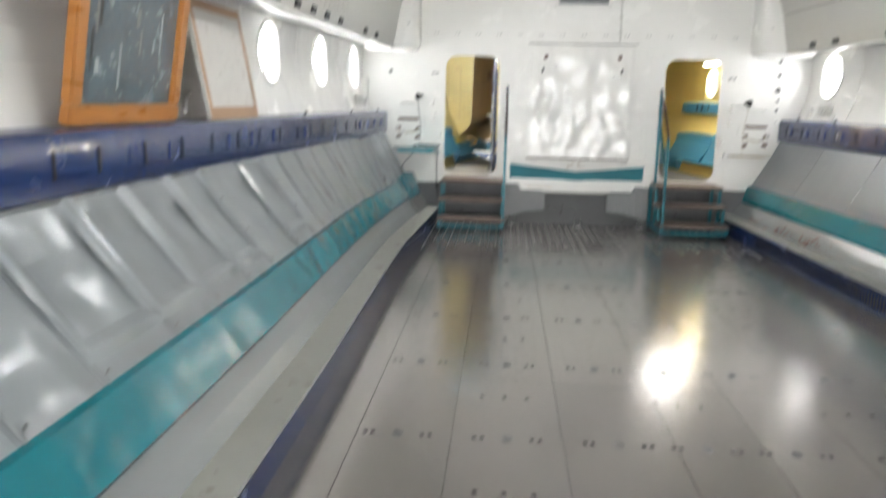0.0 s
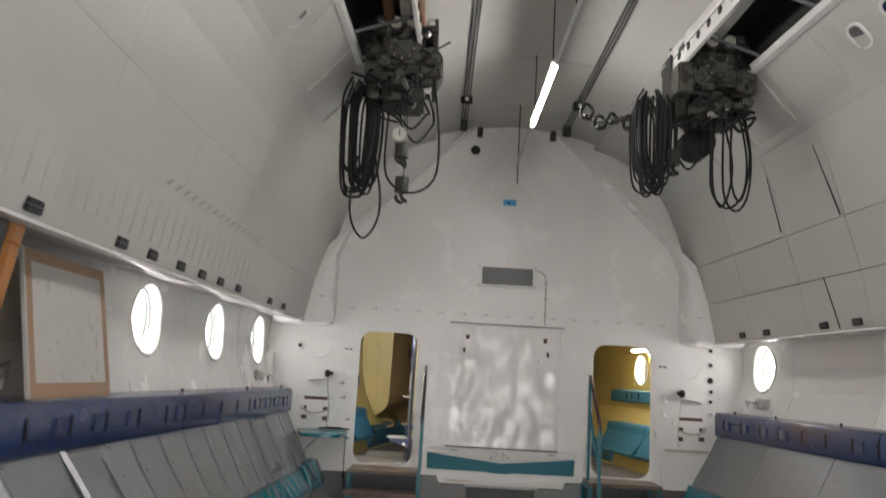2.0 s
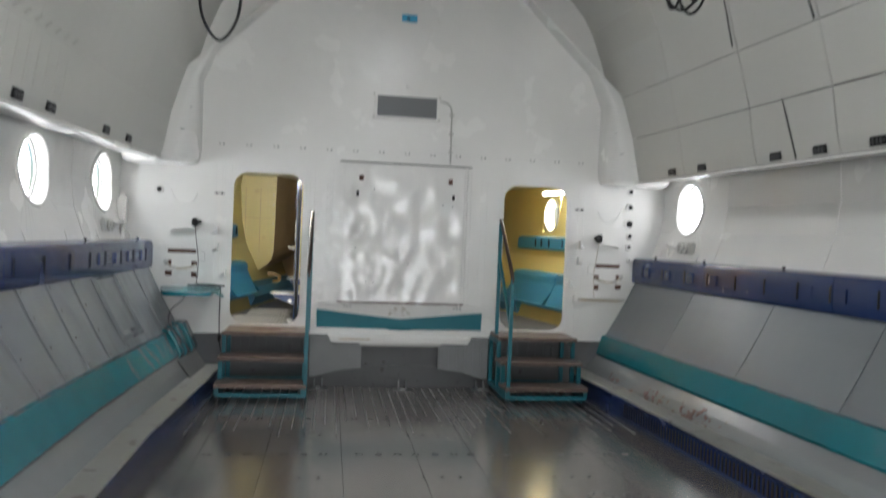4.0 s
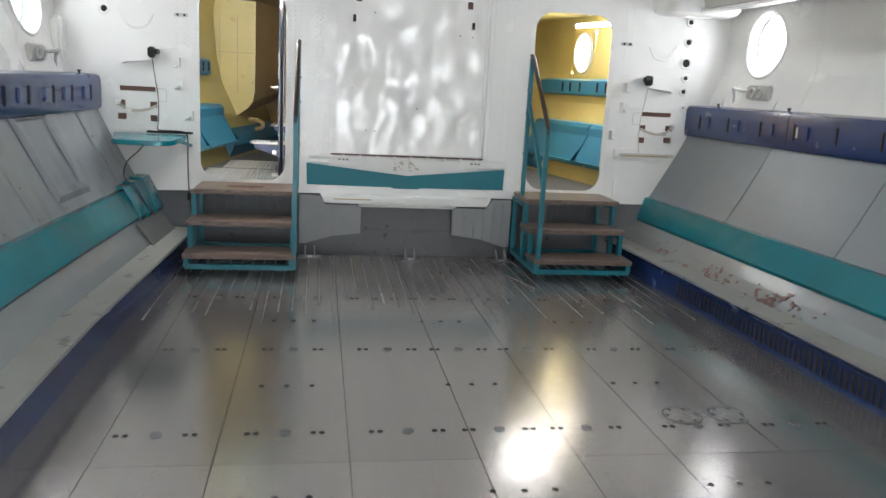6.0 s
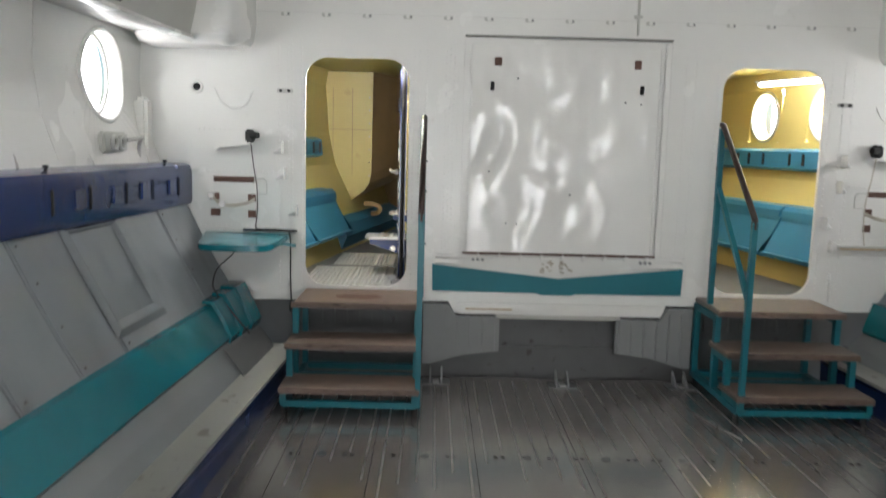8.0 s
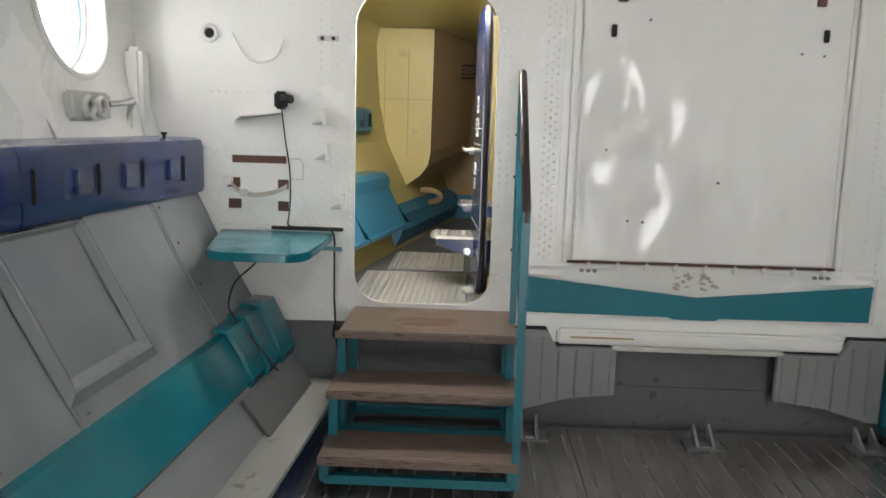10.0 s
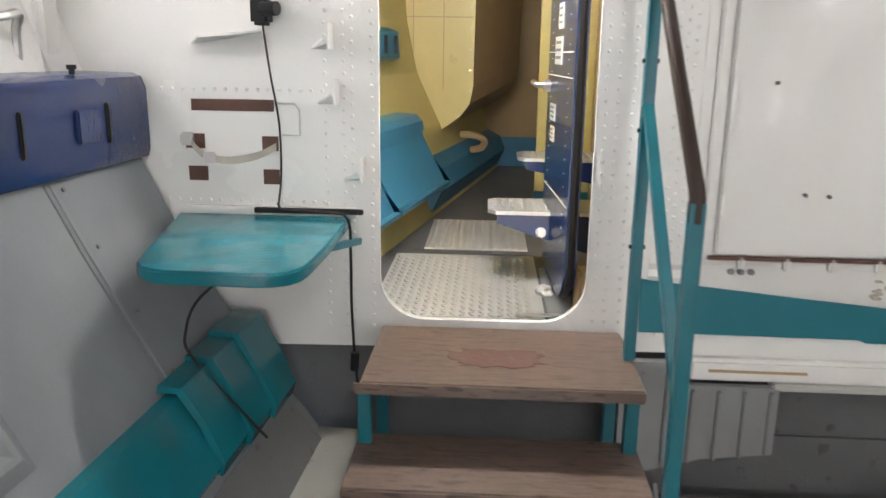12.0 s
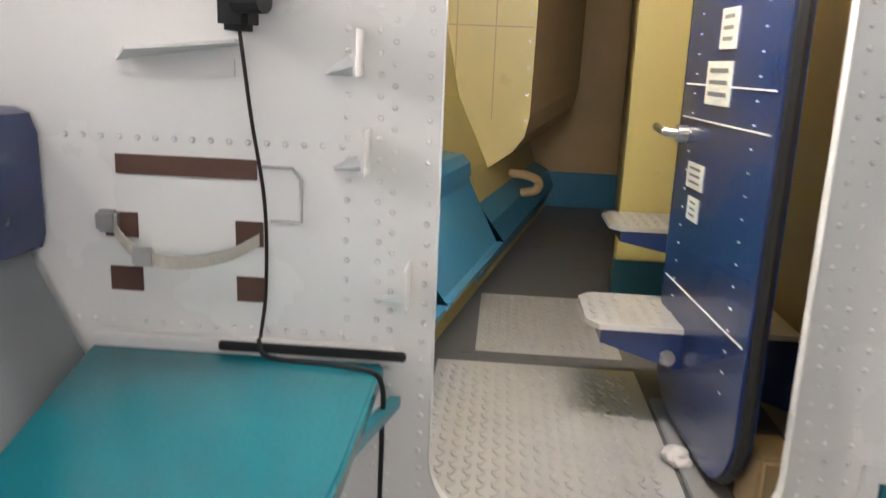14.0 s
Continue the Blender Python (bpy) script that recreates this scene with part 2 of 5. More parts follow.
KERB = {-1: 1.915, 1: 1.97}
SLOPE = [(2.30, 0.55), (2.405, 0.73), (2.505, 0.915), (2.595, 1.10)]
LOWER = {-1: [(2.045, 0.185), (2.18, 0.365)], 1: [(2.09, 0.185), (2.24, 0.365)]}
WALL = [(2.76, 1.34), (2.85, 1.6), (2.88, 1.84), (2.86, 2.16)]
UPPER = [(2.44, 2.09), (2.41, 2.2), (2.36, 2.5), (2.25, 2.9), (2.14, 3.3), (2.03, 3.58)]
SHOULDER = [(2.03, 3.58), (1.95, 3.72), (1.82, 3.87), (1.64, 4.06)]
WINDOWS = [(-1, 6.25), (-1, 7.7), (-1, 9.08), (1, 9.05), (1, 4.6), (1, 3.1), (1, 1.6), (1, 0.1), (1, -1.4), (1, -2.9), (-1, 1.2), (-1, -0.3), (-1, -1.8), (-1, -3.3)]
WZ, WR = 1.835, 0.235


def structure(name, bm, mat, label, smooth=False):
    return tagged(part(name, bm, mat, smooth=smooth), label, name.split("_")[0], kind="structure")


# ---- hall: floor, ledges, walls, ceiling ----
bm = bmesh.new()
pts = [(P(-1, 2.6, y, -0.012)) for y in (BACK, 4.6, BULK)] + [(P(1, 2.6, y, -0.012)) for y in (BULK, 4.6, BACK)]
prism(bm, pts, (0, 0, -0.1))
floor = structure("floor", bm, GREYD, "dark scuffed metal cargo floor with riveted planks")

def pressed(owner, s, y0, y1):
    """A raised surround with sloping inner faces: the field inside reads as sunk into the panel."""
    at = lambda z: 2.30 + 0.295 * (z - 0.55) / 0.55
    za, zb, w, hgt = 0.655, 1.075, 0.045, 0.028
    rings = []
    for grow, lift in ((w, 0.0), (0.012, hgt * 0.55), (0.0, hgt * 0.5), (-0.03, -0.002)):
        ring = []
        for y, z in ((y0 - grow, za - grow * 0.9), (y1 + grow, za - grow * 0.9), (y1 + grow, zb + grow * 0.3), (y0 - grow, zb + grow * 0.3)):
            ring.append(P(s, at(z) - lift * 0.88 - 0.002, y, z + lift * 0.48))
        rings.append(ring)
    bm = bmesh.new()
    vr = [[bm.verts.new(p) for p in ring] for ring in rings]
    for A, B in zip(vr, vr[1:]):
        for k in range(4):
            bm.faces.new((A[k], A[(k + 1) % 4], B[(k + 1) % 4], B[k]))
    part("pressing", bm, GREY, owner)


for s, side in ((-1, "west"), (1, "east")):
    k = KERB[s]
    ys = stations(BACK, BULK - 0.02)
    kerb = structure("kerb_" + side, loft(bmesh.new(), s, [(k, -0.01), (k - 0.005, 0.15), (k - 0.03, 0.17), (k - 0.03, 0.178)], ys, 0.02), BLUE, "navy blue painted kerb along the cargo floor")
    structure("ledge_" + side, loft(bmesh.new(), s, [(k - 0.032, 0.181), (k + 0.15, 0.185)], ys, -0.02), LEDGE, "dusty grey metal ledge above the blue kerb")
    (o0, z0), (o1, z1) = LOWER[s]
    structure("trim_lower_" + side, loft(bmesh.new(), s, [(o0 - 0.01, z0 - 0.005), ((o0 + o1) / 2 - 0.012, (z0 + z1) / 2), (o1, z1)], ys, 0.03), GREYL, "light grey lower side lining with chipped paint")
    structure("trim_teal_" + side, loft(bmesh.new(), s, [(o1 - 0.02, z1 - 0.012), (o1 - 0.03, z1 + 0.01), (2.265, 0.553), (2.30, 0.556)], stations(BACK, BULK - (0.25 if s < 0 else 0.03)), 0.03), TEAL, "glossy teal band along the sloped side", smooth=True)
    # joints behind the sloped panels
    back = [(o + 0.03, z) for o, z in SLOPE]
    wall = structure("wall_" + side, loft(bmesh.new(), s, back, ys, 0.03), GREYD, "grey sloped side lining of metal panels")
    edges = [BULK - 0.02] + ([9.07, 8.02, 7.62, 7.2, 6.78, 6.36, 5.94, 5.52, 5.2, 4.75, 4.18, 3.76, 3.3, 2.85, 2.3] if s < 0 else [])
    step = 0.43 if s < 0 else 1.15
    while edges[-1] - step > -1.0:
        edges.append(edges[-1] - step * random.uniform(0.93, 1.07))
    edges.append(BACK)
    for i, (b, a) in enumerate(zip(edges, edges[1:])):
        g = 0.004
        bm = loft(bmesh.new(), s, SLOPE, [a + g, b - g] if b < 4.6 or a > 4.6 else [a + g, 4.6, b - g], 0.022)
        ob = part("panel", bm, GREY if s < 0 else GREYE, wall)
        if s < 0 and any(abs(a - v) < 0.01 for v in (8.02, 4.75, 3.76, 3.3, 2.85, 2.3)):
            e = a + 0.5 if b - a > 0.6 else b - 0.03
            pressed(ob, s, a + 0.04, e)
        if s < 0:
            yy = a + g + 0.012
            part("lap_strip", loft(bmesh.new(), s, [(o - 0.007, z) for o, z in SLOPE], [yy, yy + 0.012], 0.006), GREY, ob)
            for z in (0.585, 0.75, 0.92, 1.065):
                c = P(s, 2.30 + 0.295 * (z - 0.55) / 0.55 - 0.006, yy + 0.035, z)
                part("screw", cyl(bmesh.new(), c, c + Vector((-s * 0.006, 0, 0.003)), 0.006, 8), GREYD, ob)
    # blue beam
    beam = thing("blue_rail_" + side, "navy blue padded rail cover running along the side wall", "rail", kind="structure")
    cut = [BULK - 0.01, 8.2, 6.6, 5.1, 3.5, 2.0, 0.4, -2.0, BACK]
    for b, a in zip(cut, cut[1:]):
        prof = [(2.60, 1.085), (2.57, 1.095), (2.562, 1.12), (2.562, 1.30), (2.575, 1.335), (2.60, 1.345), (2.80, 1.35)]
        part("cover", loft(bmesh.new(), s, prof, stations(a + 0.003, b - 0.003, 0.5), 0.02), BLUE, beam, smooth=True)
    y = 9.35
    while y > 0:
        bm = bmesh.new()
        c = P(s, 2.562, y, 1.215)
        box(bm, c.x - 0.008, c.x + 0.008, y - 0.008, y + 0.008, 1.16, 1.27, 0.004)
        part("slot", bm, BLACK, beam)
        if random.random() < 0.55:
            bm = bmesh.new()
            box(bm, c.x - 0.006, c.x + 0.006, y - 0.16, y - 0.045, 1.17, 1.26, 0.005)
            part("pressed_plate", bm, BLUE, beam)
        y -= random.choice((0.33, 0.38, 0.42))


def wall_o(z):
    for (o0, z0), (o1, z1) in zip(WALL, WALL[1:]):
        if z <= z1:
            return o0 + (o1 - o0) * (z - z0) / (z1 - z0)
    return WALL[-1][0]


def window_cell(bm, s, yc, half):
    """A stretch of side wall with a round opening and its reveal."""
    n, z0, z1 = 48, WALL[0][1], WALL[-1][1]
    inner, outer, deep, back = [], [], [], []
    for i in range(n):
        a = 2 * math.pi * (i + 0.5) / n
        ca, sa = math.cos(a), math.sin(a)
        y, z = yc + WR * ca, WZ + WR * sa
        inner.append(bm.verts.new(P(s, wall_o(z), y, z)))
        deep.append(bm.verts.new(P(s, 2.96, y, z)))
        k = min(half / max(1e-6, abs(ca)), ((z1 if sa > 0 else z0) - WZ) / sa if abs(sa) > 1e-6 else 9e9)
        y, z = yc + k * ca, WZ + k * sa
        outer.append(bm.verts.new(P(s, wall_o(z), y, z)))
        back.append(bm.verts.new(P(s, 2.96, y, z)))
    for i in range(n):
        j = (i + 1) % n
        for A, B in ((inner, outer), (deep, inner), (back, deep), (outer, back)):
            bm.faces.new((A[i], A[j], B[j], B[i]))


for s, side in ((-1, "west"), (1, "east")):
    bm, y = bmesh.new(), BACK
    for ws, yc in sorted(WINDOWS, key=lambda w: w[1]):
        if ws == s:
            loft(bm, s, WALL, stations(y, yc - 0.36), 0.1)
            window_cell(bm, s, yc, 0.36)
            y = yc + 0.36
    loft(bm, s, WALL, stations(y, BULK), 0.1)
    wall = structure("wall_upper_" + side, bm, WHITE, "white painted side wall with round windows")
    # frames between the windows
    for y in (4.0, 5.4, 6.98, 8.4):
        part("seam_strip", loft(bmesh.new(), s, [(o - 0.004, z) for o, z in WALL], [y, y + 0.035], 0.004), WHITE, wall)
    n = 0
    for ws, yc in WINDOWS:
        if ws != s:
            continue
        n += 1
        c = P(s, 2.94, yc, WZ)
        win = thing("window_%d_%s" % (n, side), "round porthole window with white rim, bright daylight outside", "window", kind="structure")
        ring = [P(s, wall_o(WZ + 0.25 * math.sin(a)) - 0.004, yc + 0.25 * math.cos(a), WZ + 0.25 * math.sin(a)) for a in (2 * math.pi * i / 40 for i in range(40))]
        part("rim", tube(bmesh.new(), ring, 0.014, 8, closed=True), WHITE, win, smooth=True)
        ring = [(c.x, yc + 0.228 * math.cos(a), WZ + 0.228 * math.sin(a)) for a in (2 * math.pi * i / 40 for i in range(40))]
        part("pane_seal", tube(bmesh.new(), ring, 0.008, 8, closed=True), WHITE, win, smooth=True)
        pane = part("pane", cyl(bmesh.new(), (c.x, yc, WZ), (c.x + s * 0.008, yc, WZ), 0.225, 40), GLASS, win)
        pane.visible_shadow = False
        glowp = P(s, 2.985, yc, WZ)
        tagged(part("backdrop", cyl(bmesh.new(), (glowp.x, yc, WZ), (glowp.x + s * 0.01, yc, WZ), 0.265, 32), DAY), "pale overcast daylight outside a porthole", "daylight", kind="structure")
    # overhang, upper lining with joints, shoulder
    structure("trim_overhang_" + side, loft(bmesh.new(), s, [(2.90, 2.15), (2.62, 2.12), (2.46, 2.075), (2.43, 2.085)], stations(BACK, BULK, 0.4), -0.02), WHITE, "glossy white underside of the upper lining", smooth=True)
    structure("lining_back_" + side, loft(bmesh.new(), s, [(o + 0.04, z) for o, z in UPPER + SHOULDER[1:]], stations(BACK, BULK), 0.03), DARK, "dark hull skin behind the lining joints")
    lining = thing("wall_lining_" + side, "cream upper hull lining of large screwed panels", "lining", kind="structure")
    ycuts = [BULK, 8.35, 7.3, 6.42, 5.3, 4.2, 3.1, 2.0, 0.9, -0.2, -2.2, -4.2, BACK]
    rows = (UPPER[:3], UPPER[2:4], UPPER[3:6])
    g = 0.0008 if s < 0 else 0.003
    for b, a in zip(ycuts, ycuts[1:]):
        for r, row in enumerate(rows):
            (oa, za), (ob_, zb) = row[0], row[-1]
            row2 = [(o, z + (g if i == 0 and r else -g if i == len(row) - 1 else 0)) for i, (o, z) in enumerate(row)]
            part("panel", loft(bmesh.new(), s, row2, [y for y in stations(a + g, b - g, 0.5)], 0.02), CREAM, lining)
    if s < 0:
        y = 2.6
        while y < 7.0:
            part("stiffener", loft(bmesh.new(), s, [(2.433, 2.13), (2.4, 2.22), (2.357, 2.52), (2.316, 2.7 if y < 5 else 2.55)], [y, y + 0.012, y + 0.024], 0.005), CREAM, lining)
            y += 0.13
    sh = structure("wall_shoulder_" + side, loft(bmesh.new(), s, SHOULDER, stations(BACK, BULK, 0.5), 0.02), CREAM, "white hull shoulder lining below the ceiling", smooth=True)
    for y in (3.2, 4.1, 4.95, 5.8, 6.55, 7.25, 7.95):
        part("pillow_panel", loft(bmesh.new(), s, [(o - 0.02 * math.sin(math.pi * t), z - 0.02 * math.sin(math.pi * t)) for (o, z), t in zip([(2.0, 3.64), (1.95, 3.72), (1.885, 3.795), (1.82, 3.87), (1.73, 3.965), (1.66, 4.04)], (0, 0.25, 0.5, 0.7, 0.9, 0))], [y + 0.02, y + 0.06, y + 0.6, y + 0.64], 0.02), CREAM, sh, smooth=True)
    # crane slot: roof and end plate are near-black, painting the recess's shade
    slot_end = 6.85
    structure("slot_roof_" + side, loft(bmesh.new(), s, [(1.66, 4.06), (1.66, 4.42), (1.14, 4.42), (1.14, 4.22)], stations(BACK, slot_end), 0.02), DARK, "recess above the crane rail, its shade painted near-black")
    structure("ceiling_end_" + side, loft(bmesh.new(), s, [(1.645, 4.055), (1.4, 4.19), (1.14, 4.28)], [slot_end, 8.2, BULK], 0.02), CREAM, "cream ceiling panel past the crane slot", smooth=True)
    structure("trim_slot_outer_" + side, loft(bmesh.new(), s, [(1.665, 4.03), (1.63, 4.035), (1.63, 4.09)], stations(BACK, slot_end), -0.012), WHITE, "white edge strip of the crane slot")
    a, b = sorted((P(s, 1.1, slot_end, 0).x, P(s, 1.7, slot_end, 0).x))
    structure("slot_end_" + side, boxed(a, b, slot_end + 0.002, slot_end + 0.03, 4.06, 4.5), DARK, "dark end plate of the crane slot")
    bars = thing("slot_frames_" + side, "thin cross frames in the dark crane slot", "frame", kind="structure")
    y = 6.4
    while y > 1:
        part("cross_bar", loft(bmesh.new(), s, [(1.63, 4.11), (1.15, 4.27)], [y, y + 0.014], -0.02), GREYL, bars)
        y -= 0.8

LIP = [(1.15, 4.10), (1.15, 4.27), (1.1, 4.30)]
for s, side in ((-1, "west"), (1, "east")):
    lip = structure("trim_slot_inner_" + side, loft(bmesh.new(), s, LIP, stations(BACK, 6.9), -0.03), WHITE, "white beam along the crane slot with round holes")
    for i in range(26):
        y = 6.7 - 0.2 * i
        c = P(s, 1.118, y, 4.19)
        part("hole", cyl(bmesh.new(), (c.x - 0.004, y, 4.19), (c.x + 0.004, y, 4.19), 0.032, 12), BLACK, lip)
bm = bmesh.new()
arch = [(-1.16, 4.28), (-0.9, 4.37), (-0.55, 4.45), (0, 4.5), (0.55, 4.45), (0.9, 4.37), (1.16, 4.28)]
grid = [[bm.verts.new((CX + o * (1 + inset(y) / 3), y, z)) for o, z in arch] for y in stations(BACK, BULK)]
for A, B in zip(grid, grid[1:]):
    for a, b, c, d in zip(A, A[1:], B[1:], B):
        bm.faces.new((a, b, c, d))
r = bmesh.ops.extrude_face_region(bm, geom=bm.faces[:])
bmesh.ops.translate(bm, verts=[v for v in r["geom"] if isinstance(v, bmesh.types.BMVert)], vec=(0, 0, 0.06))
for y in (2.0, 3.4, 4.8, 6.2, 7.6, 8.9):
    for (o0, z0), (o1, z1) in zip(arch, arch[1:]):
        prism(bm, [(CX + o0, y, z0 - 0.006), (CX + o1, y, z1 - 0.006), (CX + o1, y + 0.03, z1 - 0.006), (CX + o0, y + 0.03, z0 - 0.006)], (0, 0, 0.012))
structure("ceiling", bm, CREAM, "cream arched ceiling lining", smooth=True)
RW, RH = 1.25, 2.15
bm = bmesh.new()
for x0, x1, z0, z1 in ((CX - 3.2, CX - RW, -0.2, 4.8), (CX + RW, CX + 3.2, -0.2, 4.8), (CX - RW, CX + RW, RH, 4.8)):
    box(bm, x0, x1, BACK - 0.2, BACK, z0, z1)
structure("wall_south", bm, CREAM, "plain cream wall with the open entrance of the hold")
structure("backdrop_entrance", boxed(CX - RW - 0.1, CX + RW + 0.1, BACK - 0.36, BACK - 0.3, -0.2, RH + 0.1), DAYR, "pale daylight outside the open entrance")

# ---- bulkhead ----
DOORS = [(-0.735, -0.085), (1.875, 2.525)]
DZ0, DZ1 = 0.585, 2.02


def filled(bm, loops, y):
    for lp in loops:
        vs = [bm.verts.new((x, y, z)) for x, z in lp]
        for a, b in zip(vs, vs[1:] + vs[:1]):
            bm.edges.new((a, b))
    bmesh.ops.triangle_fill(bm, edges=bm.edges[:], use_beauty=True)


def slab(loops, y0, depth):
    bm = bmesh.new()
    filled(bm, loops, y0)
    r = bmesh.ops.extrude_face_region(bm, geom=bm.faces[:])
    bmesh.ops.translate(bm, verts=[v for v in r["geom"] if isinstance(v, bmesh.types.BMVert)], vec=(0, depth, 0))
    return bm


low = [(-1.9, 4.8), (-1.95, 1.0), (-1.4, 0.5), (-1.05, 0.485), (-0.75, 0.49), (0.19, 0.5), (0.23, 0.425), (0.5, 0.425), (0.52, 0.402), (1.28, 0.402), (1.3, 0.425), (1.58, 0.425), (1.6, 0.5), (2.53, 0.49), (2.85, 0.485), (3.2, 0.5), (3.75, 1.0), (3.7, 4.8)]
holes = [rrect(a, b, DZ0, DZ1, 0.14, 8) for a, b in DOORS]
bulk = structure("wall_north", slab([low] + holes, BULK, 0.028), WHITE, "white riveted bulkhead with two doorways")
structure("wall_north_base", boxed(CX - 2.9, CX + 2.9, BULK + 0.065, BULK + 0.13, -0.1, 0.57), GREYD, "scuffed dark grey lower bulkhead")
for i, (a, b) in enumerate(DOORS):
    rim = [(x, BULK - 0.0005, z) for x, z in rrect(a, b, DZ0, DZ1, 0.14, 8)]
    part("sill", boxed(a - 0.02, b + 0.02, BULK + 0.0285, BULK + 0.066, 0.545, 0.572), WHITE, bulk)
    part("door_rim", tube(bmesh.new(), rim, 0.0025, 6, closed=True), WHITE, bulk, smooth=True)

# ---- nose rooms behind the bulkhead ----


def N(s, o, y, z):
    return Vector((CX + s * (o - 0.18 * (y - 9.9)), y, z))


def nloft(s, prof, ys, thick):
    """A bent sheet along the narrowing nose."""
    bm, grid = bmesh.new(), []
    for y in ys:
        grid.append([bm.verts.new(N(s, o, y, z)) for o, z in prof] + [bm.verts.new(N(s, o + thick, y, z + 0.001)) for o, z in reversed(prof)])
    n = len(grid[0])
    for A, B in zip(grid, grid[1:]):
        for k in range(n):
            bm.faces.new((A[k], A[(k + 1) % n], B[(k + 1) % n], B[k]))
    bm.faces.new(grid[0][::-1])
    bm.faces.new(grid[-1])
    return bm


RY0, RY1, FZ = BULK + 0.03, 13.8, 0.565
structure("floor_nose", boxed(CX - 2.6, CX + 2.6, RY0 + 0.102, RY1, FZ - 0.08, FZ), GREYD, "worn grey floor of the nose rooms")
structure("ceiling_nose", boxed(CX - 2.8, CX + 2.8, RY0, RY1, 2.16, 2.24), YELLOW, "yellow painted nose room ceiling")
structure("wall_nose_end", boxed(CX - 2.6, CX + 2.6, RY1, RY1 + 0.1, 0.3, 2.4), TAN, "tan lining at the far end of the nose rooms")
# the gloom at the far end is given by this wall's tan colour
structure("wall_nose_west_end", boxed(CX - 2.4, 0.12, 13.36, 13.42, FZ, 2.16), TAN, "lining closing the west nose room, its shade put into the tan colour")
structure("trim_nose_west", boxed(-0.6, 0.12, 13.34, 13.357, FZ, 0.79), RBLUE, "blue painted base band on the far nose wall")
structure("wall_nose_panel", boxed(-0.16, 0.118, 11.3, 11.36, 0.72, 2.16), YELLOW, "pale yellow boarded panel behind the folding steps")
structure("trim_nose_panel", boxed(-0.165, 0.118, 11.295, 11.36, FZ, 0.717), RBLUE, "blue painted base of the boarded panel")
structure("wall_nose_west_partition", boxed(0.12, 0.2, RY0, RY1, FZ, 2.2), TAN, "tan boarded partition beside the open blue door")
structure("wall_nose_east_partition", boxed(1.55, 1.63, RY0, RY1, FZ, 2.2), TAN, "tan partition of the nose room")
for s, side in ((-1, "west"), (1, "east")):
    ys = [RY0, 10.3, 11, 12, RY1]
    structure("wall_nose_lower_" + side, nloft(s, [(1.84, 0.55), (1.98, 1.0), (2.12, 1.3), (2.18, 1.59)], ys, 0.1), YELLOW, "yellow lower lining of the nose hull")
    structure("wall_nose_top_" + side, nloft(s, [(2.21, 2.02), (2.18, 2.2)], ys, 0.1), YELLOW, "yellow upper lining of the nose hull")
    bm, z0, z1, zc, R = bmesh.new(), 1.59, 2.02, 1.80, 0.195
    y = RY0
    spots = (10.48, 11.24) if s > 0 else ()
    for yc in spots + (None,):
        e = RY1 if yc is None else yc - 0.21
        if e > y:
            vs = [N(s, o, yy, z) for o, yy, z in ((2.18, y, z0), (2.18, e, z0), (2.21, e, z1), (2.21, y, z1))]
            prism(bm, vs, (s * 0.1, 0, 0))
        if yc:
            n = 40
            loops = [[], [], []]
            for i in range(n):
                a = 2 * math.pi * (i + 0.5) / n
                ca, sa = math.cos(a), math.sin(a)
                k = min(0.21 / max(1e-6, abs(ca)), ((z1 if sa > 0 else z0) - zc) / sa if abs(sa) > 1e-6 else 9e9)
                loops[0].append(bm.verts.new(N(s, 2.195, yc + k * ca, zc + k * sa)))
                loops[1].append(bm.verts.new(N(s, 2.195, yc + 0.175 * ca, zc + R * sa)))
                loops[2].append(bm.verts.new(N(s, 2.3, yc + 0.175 * ca, zc + R * sa)))
            for i in range(n):
                j = (i + 1) % n
                for A, B in zip(loops, loops[1:]):
                    bm.faces.new((A[i], A[j], B[j], B[i]))
            c = N(s, 2.36, yc, zc)
            tagged(part("backdrop", boxed(c.x, c.x + 0.02, yc - 0.26, yc + 0.26, zc - 0.26, zc + 0.26), DAYN), "pale overcast daylight outside a porthole", "daylight", kind="structure")
            win = thing("window_nose", "round nose window with yellow rim, bright daylight outside", "window", kind="structure")
            part("rim", tube(bmesh.new(), [N(s, 2.19, yc + 0.18 * math.cos(2 * math.pi * i / 36), zc + 0.2 * math.sin(2 * math.pi * i / 36)) for i in range(36)], 0.014, 6, closed=True), CREAM, win, smooth=True)
            y = yc + 0.21
    structure("wall_nose_window_" + side, bm, YELLOW, "yellow nose hull lining at window height")
    band = thing("blue_rail_nose_" + side, "light blue metal rail cover on the yellow nose wall", "rail", kind="structure")
    part("cover", nloft(s, [(2.1, 1.37), (2.06, 1.39), (2.07, 1.52), (2.12, 1.54)], [RY0, 10.2, 11.45 if s < 0 else 11.9], 0.06), RBLUE, band)
    for y in (9.85, 10.05, 10.3, 10.5, 10.66, 11.0, 11.2, 11.36):
        c = N(s, 2.055, y, 1.45)
        part("slot", boxed(c.x - 0.008, c.x + 0.008, y - 0.007, y + 0.007, 1.41, 1.5), BLACK, band)
    # folding bench backs leaning on the wall
    for y0, y1 in ((9.75, 10.42), (10.45, 11.3)) if s < 0 else ((9.72, 10.45), (10.47, 11.6)):
        bench = thing("bench", "worn light blue metal folding seat against the nose wall", "seat", group="nose seats")
